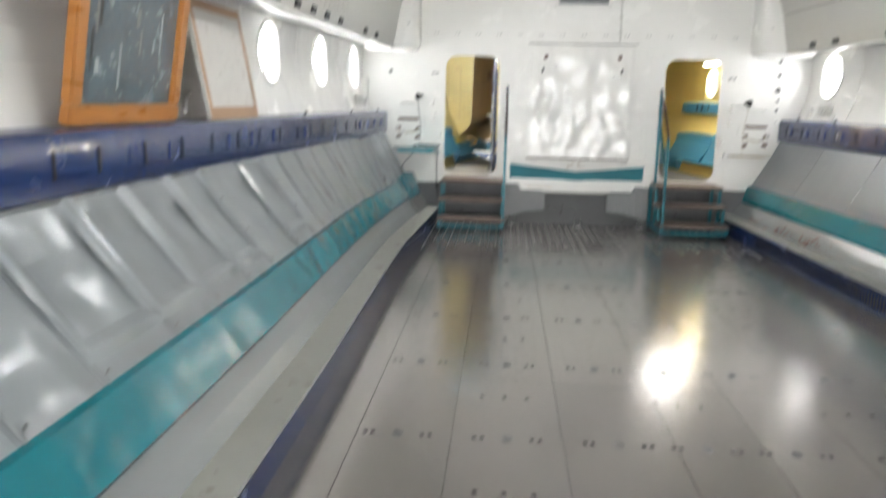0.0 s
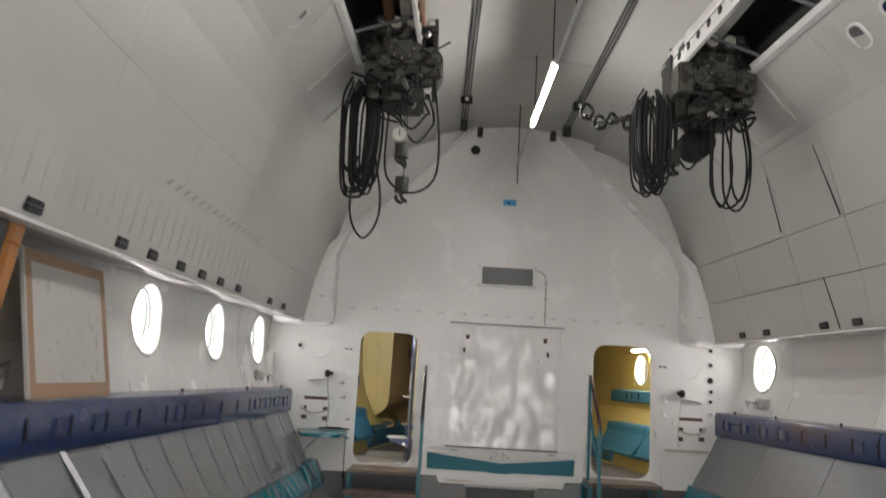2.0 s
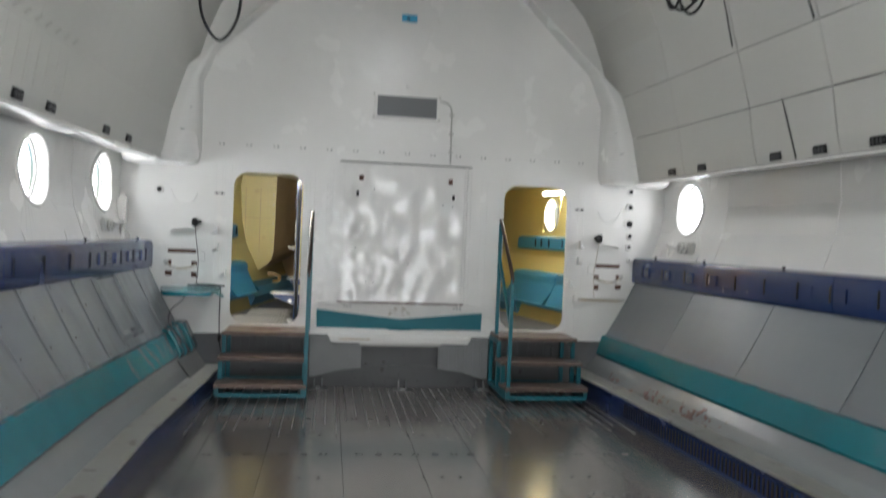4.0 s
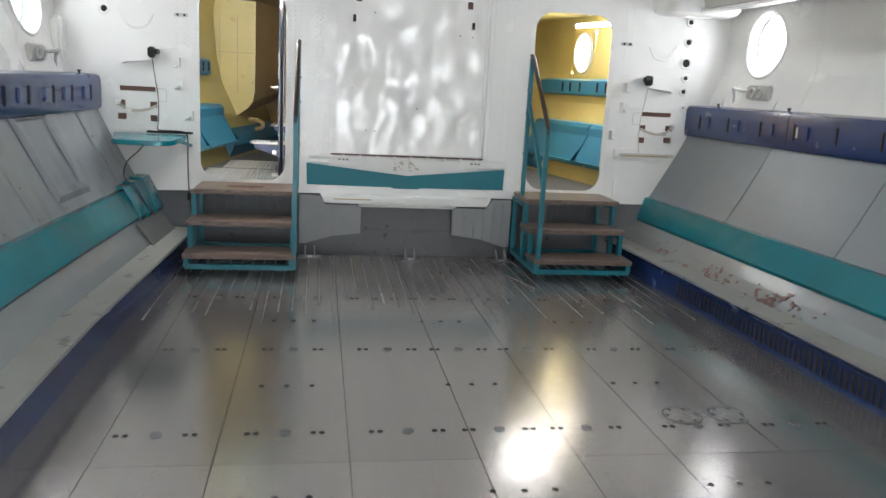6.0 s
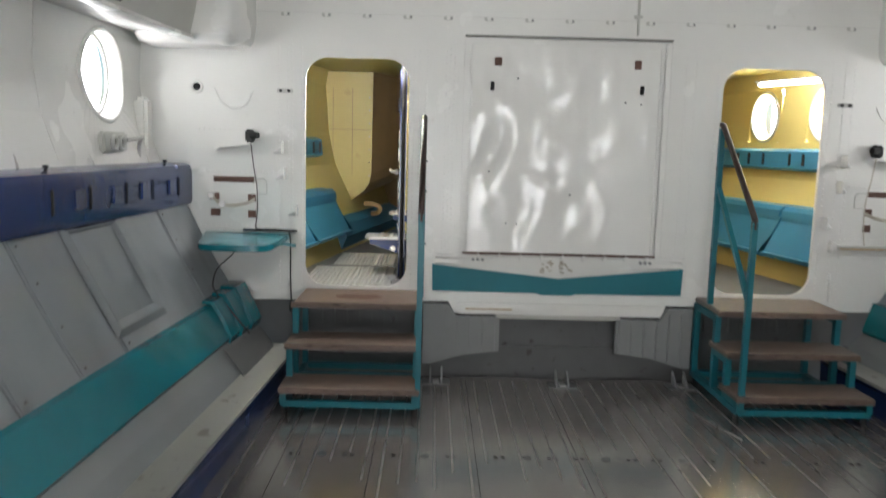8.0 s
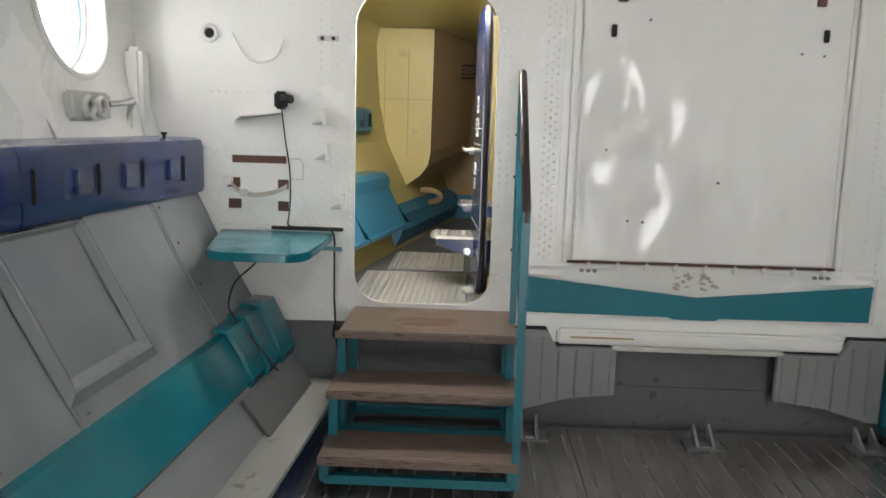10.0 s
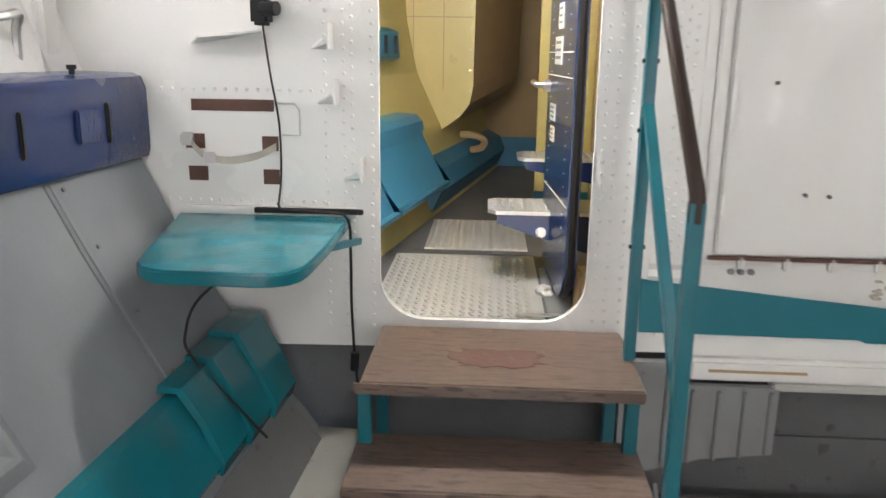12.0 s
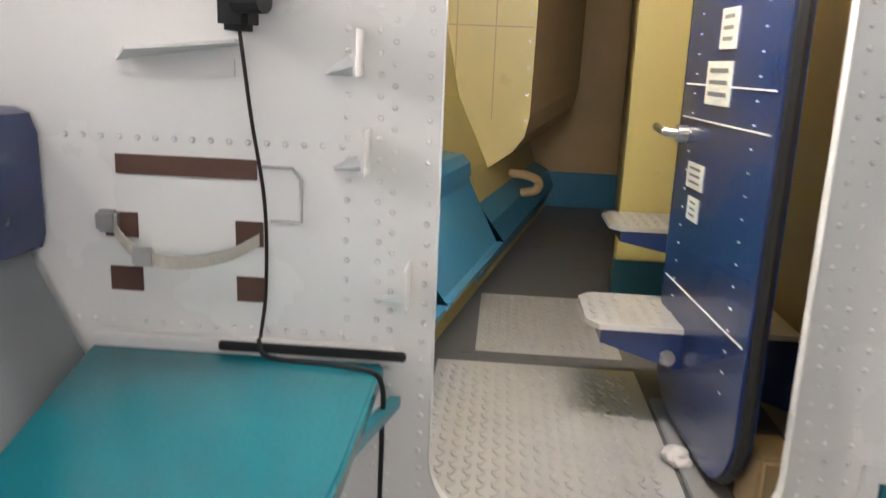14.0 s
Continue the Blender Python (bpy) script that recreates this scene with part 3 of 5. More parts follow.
        part("seat_panel", nloft(s, [(1.75, 0.765), (1.757, 0.742), (1.775, 0.755), (1.895, 1.0), (1.9, 1.025)], [y0, y0 + 0.02, y1 - 0.02, y1], 0.04), RBLUE, bench)
        part("top_flange", nloft(s, [(1.892, 1.026), (1.9, 1.075), (1.93, 1.108), (2.06, 1.118)], [y0 + 0.01, y1 + 0.004], 0.03), RBLUE, bench)
        part("base", nloft(s, [(1.93, FZ), (1.86, 0.8)], [y0 + 0.01, y1 - 0.01], 0.12), RBLUE, bench)
    part("base_curb", nloft(s, [(1.86, FZ + 0.001), (1.8, 0.7), (1.84, 0.8), (1.95, 0.86)], [11.31, 11.8, 12.4, 13.35], 0.12), RBLUE, band)
# yellow equipment housing in the west room
hous = thing("equipment_housing", "yellow painted riveted equipment housing hanging in the nose", "housing")
HY = 12.0
lp = [(-0.5, 2.15), (-0.51, 1.22), (-0.53, 1.12), (-0.58, 1.05), (-0.69, 0.97), (-0.79, 0.93), (-0.92, 1.1), (-1.02, 1.4), (-1.06, 2.15)]
bm = bmesh.new()
prism(bm, [(x, HY, z) for x, z in lp], (0, 0.02, 0))
part("front_panel", bm, YELLOW, hous)
# body in tan instead of yellow: the side's shade is painted in
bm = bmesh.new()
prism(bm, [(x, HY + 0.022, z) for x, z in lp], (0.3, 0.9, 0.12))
part("body", bm, TAN, hous, "yellow housing side coloured tan, its shade put into the colour")
for x in (-0.87, -0.69):
    part("joint", boxed(x - 0.003, x + 0.003, HY - 0.005, HY, 1.2, 2.0), TAN, hous)
for z in (1.2, 1.32, 1.44, 1.56, 1.68, 1.8, 1.92):
    part("screw", cyl(bmesh.new(), (-0.53, HY - 0.005, z), (-0.53, HY, z), 0.007, 8), STEEL, hous)
part("joint", boxed(-1.02, -0.515, HY - 0.005, HY, 1.62, 1.626), TAN, hous)
for i in range(4):
    part("louvre", boxed(-0.3, -0.18, HY + 0.6, HY + 0.62, 1.82 + 0.035 * i, 1.835 + 0.035 * i, 0.004), BLACK, hous)
# tread plate sheets
for x0, x1, y0, y1 in ((-0.79, -0.2, BULK + 0.075, 10.5), (-0.68, -0.22, 10.6, 11.23)):
    sheet = tagged(part("tread_plate", boxed(x0, x1, y0, y1, FZ, FZ + 0.006, 0.002), CHECK), "silver tread plate sheet with raised bars on the floor", "floor plate")
    me = None
    bm = bmesh.new()
    nx, ny = int((x1 - x0 - 0.02) / 0.032), int((y1 - y0 - 0.02) / 0.026)
    for i in range(nx):
        for j in range(ny):
            m = Matrix.Translation((x0 + 0.025 + i * 0.032, y0 + 0.02 + j * 0.026, FZ + 0.006)) @ Matrix.Rotation(radians(55 if (i + j) % 2 else -55), 4, "Z")
            box(bm, -0.012, 0.012, -0.0035, 0.0035, -0.001, 0.0045, m=m)
    tagged(part("tread_pattern", bm, CHECK, sheet), kind="stuff")
# folding steps beside the door
for y, z, x0 in ((10.1, 0.845, -0.4), (10.75, 0.96, -0.27)):
    st = thing("folding_step", "small navy folding step topped with silver tread plate", "step", group="nose folding steps")
    bm = bmesh.new()
    prism(bm, [(px, py, z) for px, py in ((0.11, y), (x0 + 0.03, y), (x0, y + 0.04), (x0, y + 0.24), (x0 + 0.03, y + 0.28), (0.11, y + 0.28))], (0, 0, -0.014))
    part("tread", bm, CHECK, st)
    bm = bmesh.new()
    prism(bm, [(0.11, y + 0.01, z - 0.014), (x0 + 0.035, y + 0.01, z - 0.014), (x0 + 0.035, y + 0.01, z - 0.05), (0.11, y + 0.01, z - (0.2 if z < 0.9 else 0.12))], (0, 0.26, 0))
    part("bracket", bm, BLUE, st)
    bm = bmesh.new()
    for i in range(10):
        for j in range(8):
            xx, yy = x0 + 0.025 + i * 0.034, y + 0.025 + j * 0.032
            if xx < 0.1:
                box(bm, -0.011, 0.011, -0.003, 0.003, 0, 0.0025, m=Matrix.Translation((xx, yy, z)) @ Matrix.Rotation(radians(55 if (i + j) % 2 else -55), 4, "Z"))
    tagged(part("tread_pattern", bm, CHECK, st), kind="stuff")
    if z < 0.9:
        part("leg", boxed(-0.16, -0.13, y + 0.1, y + 0.13, FZ, z - 0.03), BLUE, st)
        part("rivet", cyl(bmesh.new(), (-0.2, y + 0.004, z - 0.08), (-0.2, y + 0.012, z - 0.08), 0.02, 14), STEEL, st)
# open blue door
door = thing("door_1", "navy blue metal door standing open into the nose room", "door", (-0.125, BULK + 0.12, 0))
door.rotation_euler = (0, 0, radians(93.5))
DW = 0.6
bm = bmesh.new()
prism(bm, [(x, -0.02, z) for x, z in rrect(0.0, DW, 0.60, 2.0, 0.16, 8)], (0, 0.04, 0))
part("leaf", bm, BLUE, door)
part("seal", tube(bmesh.new(), [(x, 0.0, z) for x, z in rrect(0.0, DW, 0.60, 2.0, 0.16, 8)], 0.014, 6, closed=True), BLACK, door)
for z in (1.34, 1.42, 0.93):
    part("seam", boxed(0.02, DW - 0.02, 0.02, 0.0222, z, z + 0.0035), LABEL, door)
for x in (0.1, 0.5):
    for k in range(24):
        part("rivet", boxed(x, x + 0.011, 0.02, 0.0215, 0.8 + k * 0.046, 0.8035 + k * 0.046), LABEL, door)
for x, z, w, h in ((0.26, 1.5, 0.1, 0.085), (0.26, 1.38, 0.16, 0.095), (0.37, 1.18, 0.12, 0.06), (0.38, 1.105, 0.08, 0.055)):
    lab = part("label", boxed(x, x + w, 0.02, 0.0235, z, z + h), LABEL, door, "cream door label with grey print")
    for k in range(3):
        part("print_line", boxed(x + 0.02, x + w - 0.02, 0.0235, 0.0245, z + h * (0.2 + 0.27 * k), z + h * (0.3 + 0.27 * k)), INK, lab)
hnd = part("handle_plate", cyl(bmesh.new(), (0.54, 0.02, 1.3), (0.54, 0.045, 1.3), 0.022, 16), STEEL, door)
part("lever", tube(bmesh.new(), [(0.54, 0.04, 1.3), (0.55, 0.07, 1.302), (0.62, 0.075, 1.31)], 0.011, 10), STEEL, hnd, smooth=True)
part("foil_edge", boxed(DW + 0.012, DW + 0.016, -0.018, 0.018, 0.8, 1.9), SILVER, door)
part("lower_box", boxed(-0.02, 0.1, -0.12, -0.03, 0.57, 0.72, 0.01), TAN, door)
stop = thing("door_stop", "crumpled white rag lying on the floor below the open door", "rag", (-0.185, 9.95, FZ))
bm = bmesh.new()
bmesh.ops.create_icosphere(bm, subdivisions=3, radius=0.034)
for v in bm.verts:
    v.co *= 1 + 0.55 * noise.noise(v.co * 38)
    v.co.z = max(0.0, v.co.z * 0.75 + 0.018)
part("cloth", bm, PAPER, stop, smooth=True)
thr = thing("threshold_strip", "bare grey metal strip along the doorway sill", "strip")
part("strip", boxed(-0.19, -0.1, BULK + 0.08, 10.3, FZ + 0.001, FZ + 0.012, 0.003), GREYM, thr)
part("lip", boxed(-0.3, -0.12, BULK + 0.075, BULK + 0.1, FZ + 0.013, FZ + 0.02, 0.002), STEEL, thr)
# blue ceiling fixture and tubes
fix = thing("ceiling_panel", "blue metal panel with a small lamp on the nose room ceiling", "panel")
part("plate", boxed(-0.62, -0.12, 10.0, 10.4, 2.135, 2.16, 0.008), RBLUE, fix)
part("lamp", boxed(-0.4, -0.25, 10.15, 10.25, 2.115, 2.135, 0.006), TUBEOFF, fix)
for m, L, nm in ((pose(2.75, 10.55, 2.03, 0, 0, -70), 0.7, "east"), (pose(-0.42, 9.7, 2.098, 0, 0, 0), 0.6, "west")):
    lt = thing("tube_lamp", "short fluorescent tube lamp lighting the yellow nose room", "lamp")
    lt.matrix_world = m
    part("tube", cyl(bmesh.new(), (-L / 2, 0, 0), (L / 2, 0, 0), 0.016, 12), TUBEN if nm == "west" else TUBEE, lt)
    part("housing", boxed(-L / 2 - 0.03, L / 2 + 0.03, -0.05, -0.025, -0.02, 0.03, 0.004) if nm == "west" else boxed(-L / 2 - 0.03, L / 2 + 0.03, -0.03, 0.03, 0.018, 0.031, 0.004), CREAM, lt)
    for e in (-1, 1):
        part("end_cap", boxed(e * L / 2 - 0.012, e * L / 2 + 0.012, -0.015, 0.015, -0.016, 0.026), CREAM, lt)
cl = thing("ceiling_lamp", "flat white ceiling lamp glowing in the yellow nose room", "lamp")
part("base", boxed(1.95, 2.5, 10.0, 10.3, 2.125, 2.16, 0.01), CREAM, cl)
part("diffuser", boxed(1.98, 2.47, 10.03, 10.27, 2.1, 2.124, 0.01), LAMPW, cl)
pipe = thing("pipe_elbow", "curved tan duct pipe low on the nose wall", "pipe")
part("pipe", tube(bmesh.new(), smooth_path([(-0.58, 12.2, 0.92), (-0.5, 12.15, 0.92), (-0.44, 12.18, 0.89), (-0.45, 12.2, 0.84), (-0.52, 12.22, 0.82)]), 0.022, 10), TAN, pipe, smooth=True)

# ---- lamps of the hold ----
for i in range(5):
    y1 = 7.6 - 2.6 * i
    lamp = thing("tube_light", "long fluorescent tube light hung from the ceiling on rods", "light", (0.87, y1, 3.85), group="hanging tube lights")
    part("tube", cyl(bmesh.new(), (0, 0, 0), (0, -1.35, 0), 0.016, 12), TUBE, lamp)
    part("reflector", boxed(-0.026, 0.026, -1.38, 0.03, 0.02, 0.048, 0.006), CREAM, lamp)
    part("dark_tube", cyl(bmesh.new(), (0, -1.41, 0), (0, -2.57, 0), 0.019, 12), TUBEOFF, lamp, "unlit white tube")
    for y in (-0.12, -1.2, -2.2):
        part("rod", cyl(bmesh.new(), (0, y, 0.04), (0, y, 0.62), 0.005, 6), GREASE, lamp)
end = thing("lamp_rail", "thin white end rail of the hanging tube light", "rail", (0.87, 7.6, 3.85))
part("rail", boxed(-0.014, 0.014, 0.03, 1.3, 0.0, 0.03), CREAM, end)
part("rod", cyl(bmesh.new(), (0, 1.25, -0.22), (0, 1.25, 0.65), 0.006, 6), GREASE, end)

# ---- corner ducts on the bulkhead ----
for s in (-1, 1):
    duct = thing("corner_duct", "white smooth duct climbing the bulkhead corner to the ceiling", "duct", group="corner ducts")
    path = [(2.29, 2.05, 0.24), (2.28, 2.065, 0.31), (2.275, 2.1, 0.35), (2.26, 2.2, 0.36), (2.12, 2.76, 0.32), (1.9, 3.06, 0.27), (1.5, 3.44, 0.22), (0.95, 3.98, 0.19), (0.5, 4.42, 0.17)]
    bm, rings = bmesh.new(), []
    for i, (o, z, dep) in enumerate(path):
        a, b = path[max(0, i - 1)], path[min(len(path) - 1, i + 1)]
        d = Vector((b[0] - a[0], b[1] - a[1])).normalized()
        e = 0.45 if i < 4 else 0.25
        if i < 4:
            d = Vector((0.0, 1.0))
        nx, nz = -d.y, d.x
        w = (0.26, 0.31, 0.33, 0.33, 0.2, 0.13, 0.11, 0.1, 0.09)[i]
        ring = []
        for u, v in [(-w, 0.0)] + [(w * math.copysign(abs(math.cos(a)) ** e, -math.cos(a)), -dep * abs(math.sin(a)) ** e) for a in (math.pi * (k + 0.5) / 12 for k in range(12))] + [(w, 0.0)]:
            ring.append(bm.verts.new((CX + s * (o - u * abs(nx) * (1 if nx < 0 else 1)), BULK + v, z + u * nz * -1 * (1 if nx < 0 else 1))))
        rings.append(ring)
    for A, B in zip(rings, rings[1:]):
        for k in range(13):
            bm.faces.new((A[k], A[k + 1], B[k + 1], B[k]))
    bm.faces.new(rings[0])
    bm.faces.new(rings[-1])
    part("body", bm, WHITE, duct, smooth=True)
    for z in (2.35, 2.55):
        t = (z - 2.2) / 0.52
        o = 2.26 - 0.12 * t
        a, b = sorted((CX + s * (o - 0.2), CX + s * (o + 0.2)))
        part("joint", boxed(a, b, BULK - 0.362 + 0.06 * t, BULK - 0.35 + 0.06 * t, z, z + 0.005), GREYD, duct)
    c = (CX + s * 0.42, BULK - 0.16, 4.36)
    part("pulley", cyl(bmesh.new(), (c[0] - 0.03, c[1], c[2]), (c[0] + 0.03, c[1], c[2]), 0.06, 16), GREASE, duct)

# ---- bulkhead fittings ----
Y = BULK
panel = thing("hatch_panel", "large dented white sheet metal hatch panel on the bulkhead", "panel")
bm = bmesh.new()
n = 26
g = [[bm.verts.new((0.29 + 1.2 * i / n, Y - 0.014 + 0.02 * noise.noise((i * 0.33, j * 0.2, 3.1)) * min(1, i / 3, (n - i) / 3, j / 3, (n - j) / 3), 0.83 + 1.29 * j / n)) for j in range(n + 1)] for i in range(n + 1)]
for i in range(n):
    for j in range(n):
        bm.faces.new((g[i][j], g[i + 1][j], g[i + 1][j + 1], g[i][j + 1]))
r = bmesh.ops.extrude_face_region(bm, geom=bm.faces[:])
bmesh.ops.translate(bm, verts=[v for v in r["geom"] if isinstance(v, bmesh.types.BMVert)], vec=(0, 0.004, 0))
part("sheet", bm, WHITEG, panel, smooth=True)
for x in (0.25, 1.5):
    part("side_rail", boxed(x, x + 0.035, Y - 0.022, Y - 0.001, 0.82, 2.15, 0.005), WHITE, panel)
    part("flange", boxed(x - (0.035 if x < 1 else -0.04), x + (-0.004 if x < 1 else 0.075), Y - 0.008, Y - 0.001, 0.8, 2.15, 0.002), WHITE, panel)
    part("inner_rail", boxed(x + (0.045 if x < 1 else -0.03), x + (0.06 if x < 1 else -0.015), Y - 0.026, Y - 0.012, 0.83, 2.12, 0.003), WHITE, panel)
part("top_rail", boxed(0.25, 1.54, Y - 0.03, Y - 0.001, 2.165, 2.178, 0.004), LEDGE, panel)
part("gap_line", boxed(0.27, 1.5, Y - 0.034, Y - 0.02, 0.816, 0.827), RUST, panel)
part("bottom_hinge", boxed(0.29, 1.5, Y - 0.014, Y - 0.001, 0.8, 0.818, 0.004), CREAM, panel)
bm = bmesh.new()
n = 40
rows_ = []
for j, (z, d) in enumerate(((0.812, 0.013), (0.795, 0.018), (0.775, 0.01), (0.755, 0.016), (0.735, 0.004))):
    rows_.append([bm.verts.new((0.1 + 1.58 * i / n, Y - d - 0.012 * max(0.0, noise.noise((i * 0.55, j * 0.6, 1.7))) * (j % 4 > 0), z - (0.07 if j == 4 else 0.03 if j == 3 else 0) * (1 - abs(i / n - 0.5) * 2))) for i in range(n + 1)])
for A, B in zip(rows_, rows_[1:]):
    for i in range(n):
        bm.faces.new((A[i], A[i + 1], B[i + 1], B[i]))
r = bmesh.ops.extrude_face_region(bm, geom=bm.faces[:])
bmesh.ops.translate(bm, verts=[v for v in r["geom"] if isinstance(v, bmesh.types.BMVert)], vec=(0, 0.003, 0))
part("bent_skirt", bm, WHITE, panel, "dented white sheet strip below the hatch", smooth=True)
random.seed(31)
for cx_ in (0.8, 0.92):
    for k in range(14):
        x, z = cx_ + random.uniform(-0.035, 0.045), random.uniform(0.7, 0.775)
        part("scuff", boxed(x, x + random.uniform(0.008, 0.028), Y - 0.03, Y - 0.012, z, z + random.uniform(0.004, 0.012), 0.002), LEATH, panel)
for x in (0.33, 1.4):
    for k in range(3):
        part("catch", boxed(x + 0.03 * k, x + 0.03 * k + 0.018, Y - 0.05, Y - 0.03, 0.775, 0.79, 0.003), GREYM, panel)
for i in range(9):
    x = 0.36 + i * 0.135
    part("hinge_lug", boxed(x, x + 0.022, Y - 0.04, Y - 0.001, 0.785, 0.825, 0.006), WHITE, panel)
for x, z, w, h, m in ((0.46, 2.02, 0.045, 0.05, RUST), (0.428, 1.87, 0.024, 0.055, BLACK), (1.329, 2.02, 0.04, 0.055, RUST), (1.362, 1.866, 0.024, 0.055, BLACK)):
    part("slot", boxed(x - w / 2, x + w / 2, Y - 0.028, Y - 0.012, z - h / 2, z + h / 2, 0.003), m, panel, "small dark slot")
random.seed(4)
for i in range(10):
    x, z = random.uniform(0.35, 1.45), random.uniform(0.9, 2.0)
    part("screw", cyl(bmesh.new(), (x, Y - 0.022, z), (x, Y - 0.01, z), 0.006, 8), GREYD, panel)
tb = thing("teal_plate", "teal bow-tie shaped plate across the bulkhead", "plate")
bm = bmesh.new()
prism(bm, [(x, Y - 0.012, z) for x, z in ((0.08, 0.742), (0.89, 0.662), (1.695, 0.742), (1.69, 0.572), (1.0, 0.566), (0.98, 0.556), (0.78, 0.556), (0.76, 0.566), (0.085, 0.57))], (0, 0.0115, 0))
part("plate", bm, TEALP, tb)
for x0 in (0.045, 1.71):
    part("end_strip", boxed(x0, x0 + 0.03, Y - 0.01, Y - 0.001, 0.56, 0.78, 0.003), WHITE, tb)
sill = thing("bulkhead_sill", "scuffed white ledge strip under the teal plate", "sill")
part("strip", boxed(0.24, 1.57, Y - 0.05, Y - 0.001, 0.428, 0.5, 0.012), WHITE, sill)
part("lip", boxed(0.5, 1.3, Y - 0.06, Y - 0.003, 0.405, 0.427, 0.006), CREAM, sill)
part("worn_strip", boxed(0.3, 0.6, Y - 0.054, Y - 0.05, 0.46, 0.468), TAN, sill)
# bolt row and rivets
for i in range(17):
    x = CX - 2.0 + 0.25 * i
    part("bolt", cyl(bmesh.new(), (x, Y - 0.012, 2.275), (x, Y - 0.0005, 2.275), 0.012, 10), WHITE, bulk)
for i in range(17):
    x = CX - 2.0 + 0.25 * i
    part("seam_clip", boxed(x - 0.028, x + 0.028, Y - 0.01, Y - 0.0005, 2.262, 2.284, 0.003), CREAM, bulk)
    part("bolt", cyl(bmesh.new(), (x + 0.018, Y - 0.016, 2.273), (x + 0.018, Y - 0.009, 2.273), 0.006, 8), GREYM, bulk)
part("seam", boxed(CX - 2.2, CX + 2.2, Y - 0.006, Y - 0.0005, 2.285, 2.298), WHITE, bulk)
bm = bmesh.new()


def rivet(x, z, r=0.006):
    q = [bm.verts.new((x + r * math.cos(a), Y - 0.0005, z + r * math.sin(a))) for a in (math.pi / 3 * k for k in range(6))]
    t = [bm.verts.new((x + 0.55 * r * math.cos(a), Y - 0.0045, z + 0.55 * r * math.sin(a))) for a in (math.pi / 3 * k for k in range(6))]
    for k in range(6):
        bm.faces.new((q[k], q[(k + 1) % 6], t[(k + 1) % 6], t[k]))
    bm.faces.new(t)


for x in (-0.755, -0.84, -0.895, -0.06, -0.025, 0.02, 0.14, 0.19):
    z = 0.56
    while z < 2.1:
        rivet(x + random.uniform(-0.002, 0.002), z)
        z += 0.036
        if x in (-0.84, 0.14):
            rivet(x + 0.025, z - 0.018)
for x in (1.64, 1.7, 1.84, 2.56, 2.64, 2.7):
    z = 0.56
    while z < 2.1:
        rivet(x, z)
        z += 0.036
for z in (0.96, 1.3, 1.56, 0.86):
    x = -1.4
    while x < -0.9:
        rivet(x, z)
        rivet(2 * CX - x, z)
        x += 0.033
tagged(part("rivets", bm, WHITE, bulk), kind="stuff")
vent = thing("vent_grille", "grey louvred vent grille on the upper bulkhead", "vent")
part("frame", boxed(0.555, 1.19, Y - 0.035, Y - 0.001, 2.6, 2.845, 0.008), WHITE, vent)
part("backing", boxed(0.585, 1.16, Y - 0.038, Y - 0.034, 2.625, 2.82), GREYD, vent)
for i in range(12):
    z = 2.63 + i * 0.0158
    part("slat", boxed(0.585, 1.16, Y - 0.046, Y - 0.038, z, z + 0.008), GREYL, vent)
for x in (0.55, 1.185):
    for z in (2.61, 2.83):
        part("screw", cyl(bmesh.new(), (x, Y - 0.045, z), (x, Y - 0.03, z), 0.012, 8), CREAM, vent)
part("top_knob", cyl(bmesh.new(), (0.88, Y - 0.03, 2.93), (0.88, Y, 2.93), 0.02, 10), WHITE, vent)
cond = thing("conduit", "thin white cable conduit down the bulkhead", "cable")
part("pipe", tube(bmesh.new(), smooth_path([(1.19, Y - 0.015, 2.8), (1.26, Y - 0.015, 2.79), (1.31, Y - 0.015, 2.72), (1.315, Y - 0.012, 2.5), (1.32, Y - 0.012, 2.2)]), 0.009, 8), CREAM, cond, smooth=True)
for z in (2.66, 2.48, 2.3):
    part("clip", boxed(1.29, 1.34, Y - 0.026, Y - 0.001, z, z + 0.02, 0.004), CREAM, cond)
hole = thing("round_hole", "round black hole high in the bulkhead", "hole")
part("opening", cyl(bmesh.new(), (0.44, Y - 0.006, 4.19), (0.44, Y - 0.0005, 4.19), 0.055, 20), BLACK, hole)
stk = thing("sticker", "small sky blue sticker on the upper bulkhead", "sticker")
part("sheet", boxed(0.79, 0.94, Y - 0.002, Y - 0.0005, 3.55, 3.62), STICK, stk)
part("mark", boxed(0.84, 0.87, Y - 0.0035, Y - 0.002, 3.565, 3.595), BLUE, stk)


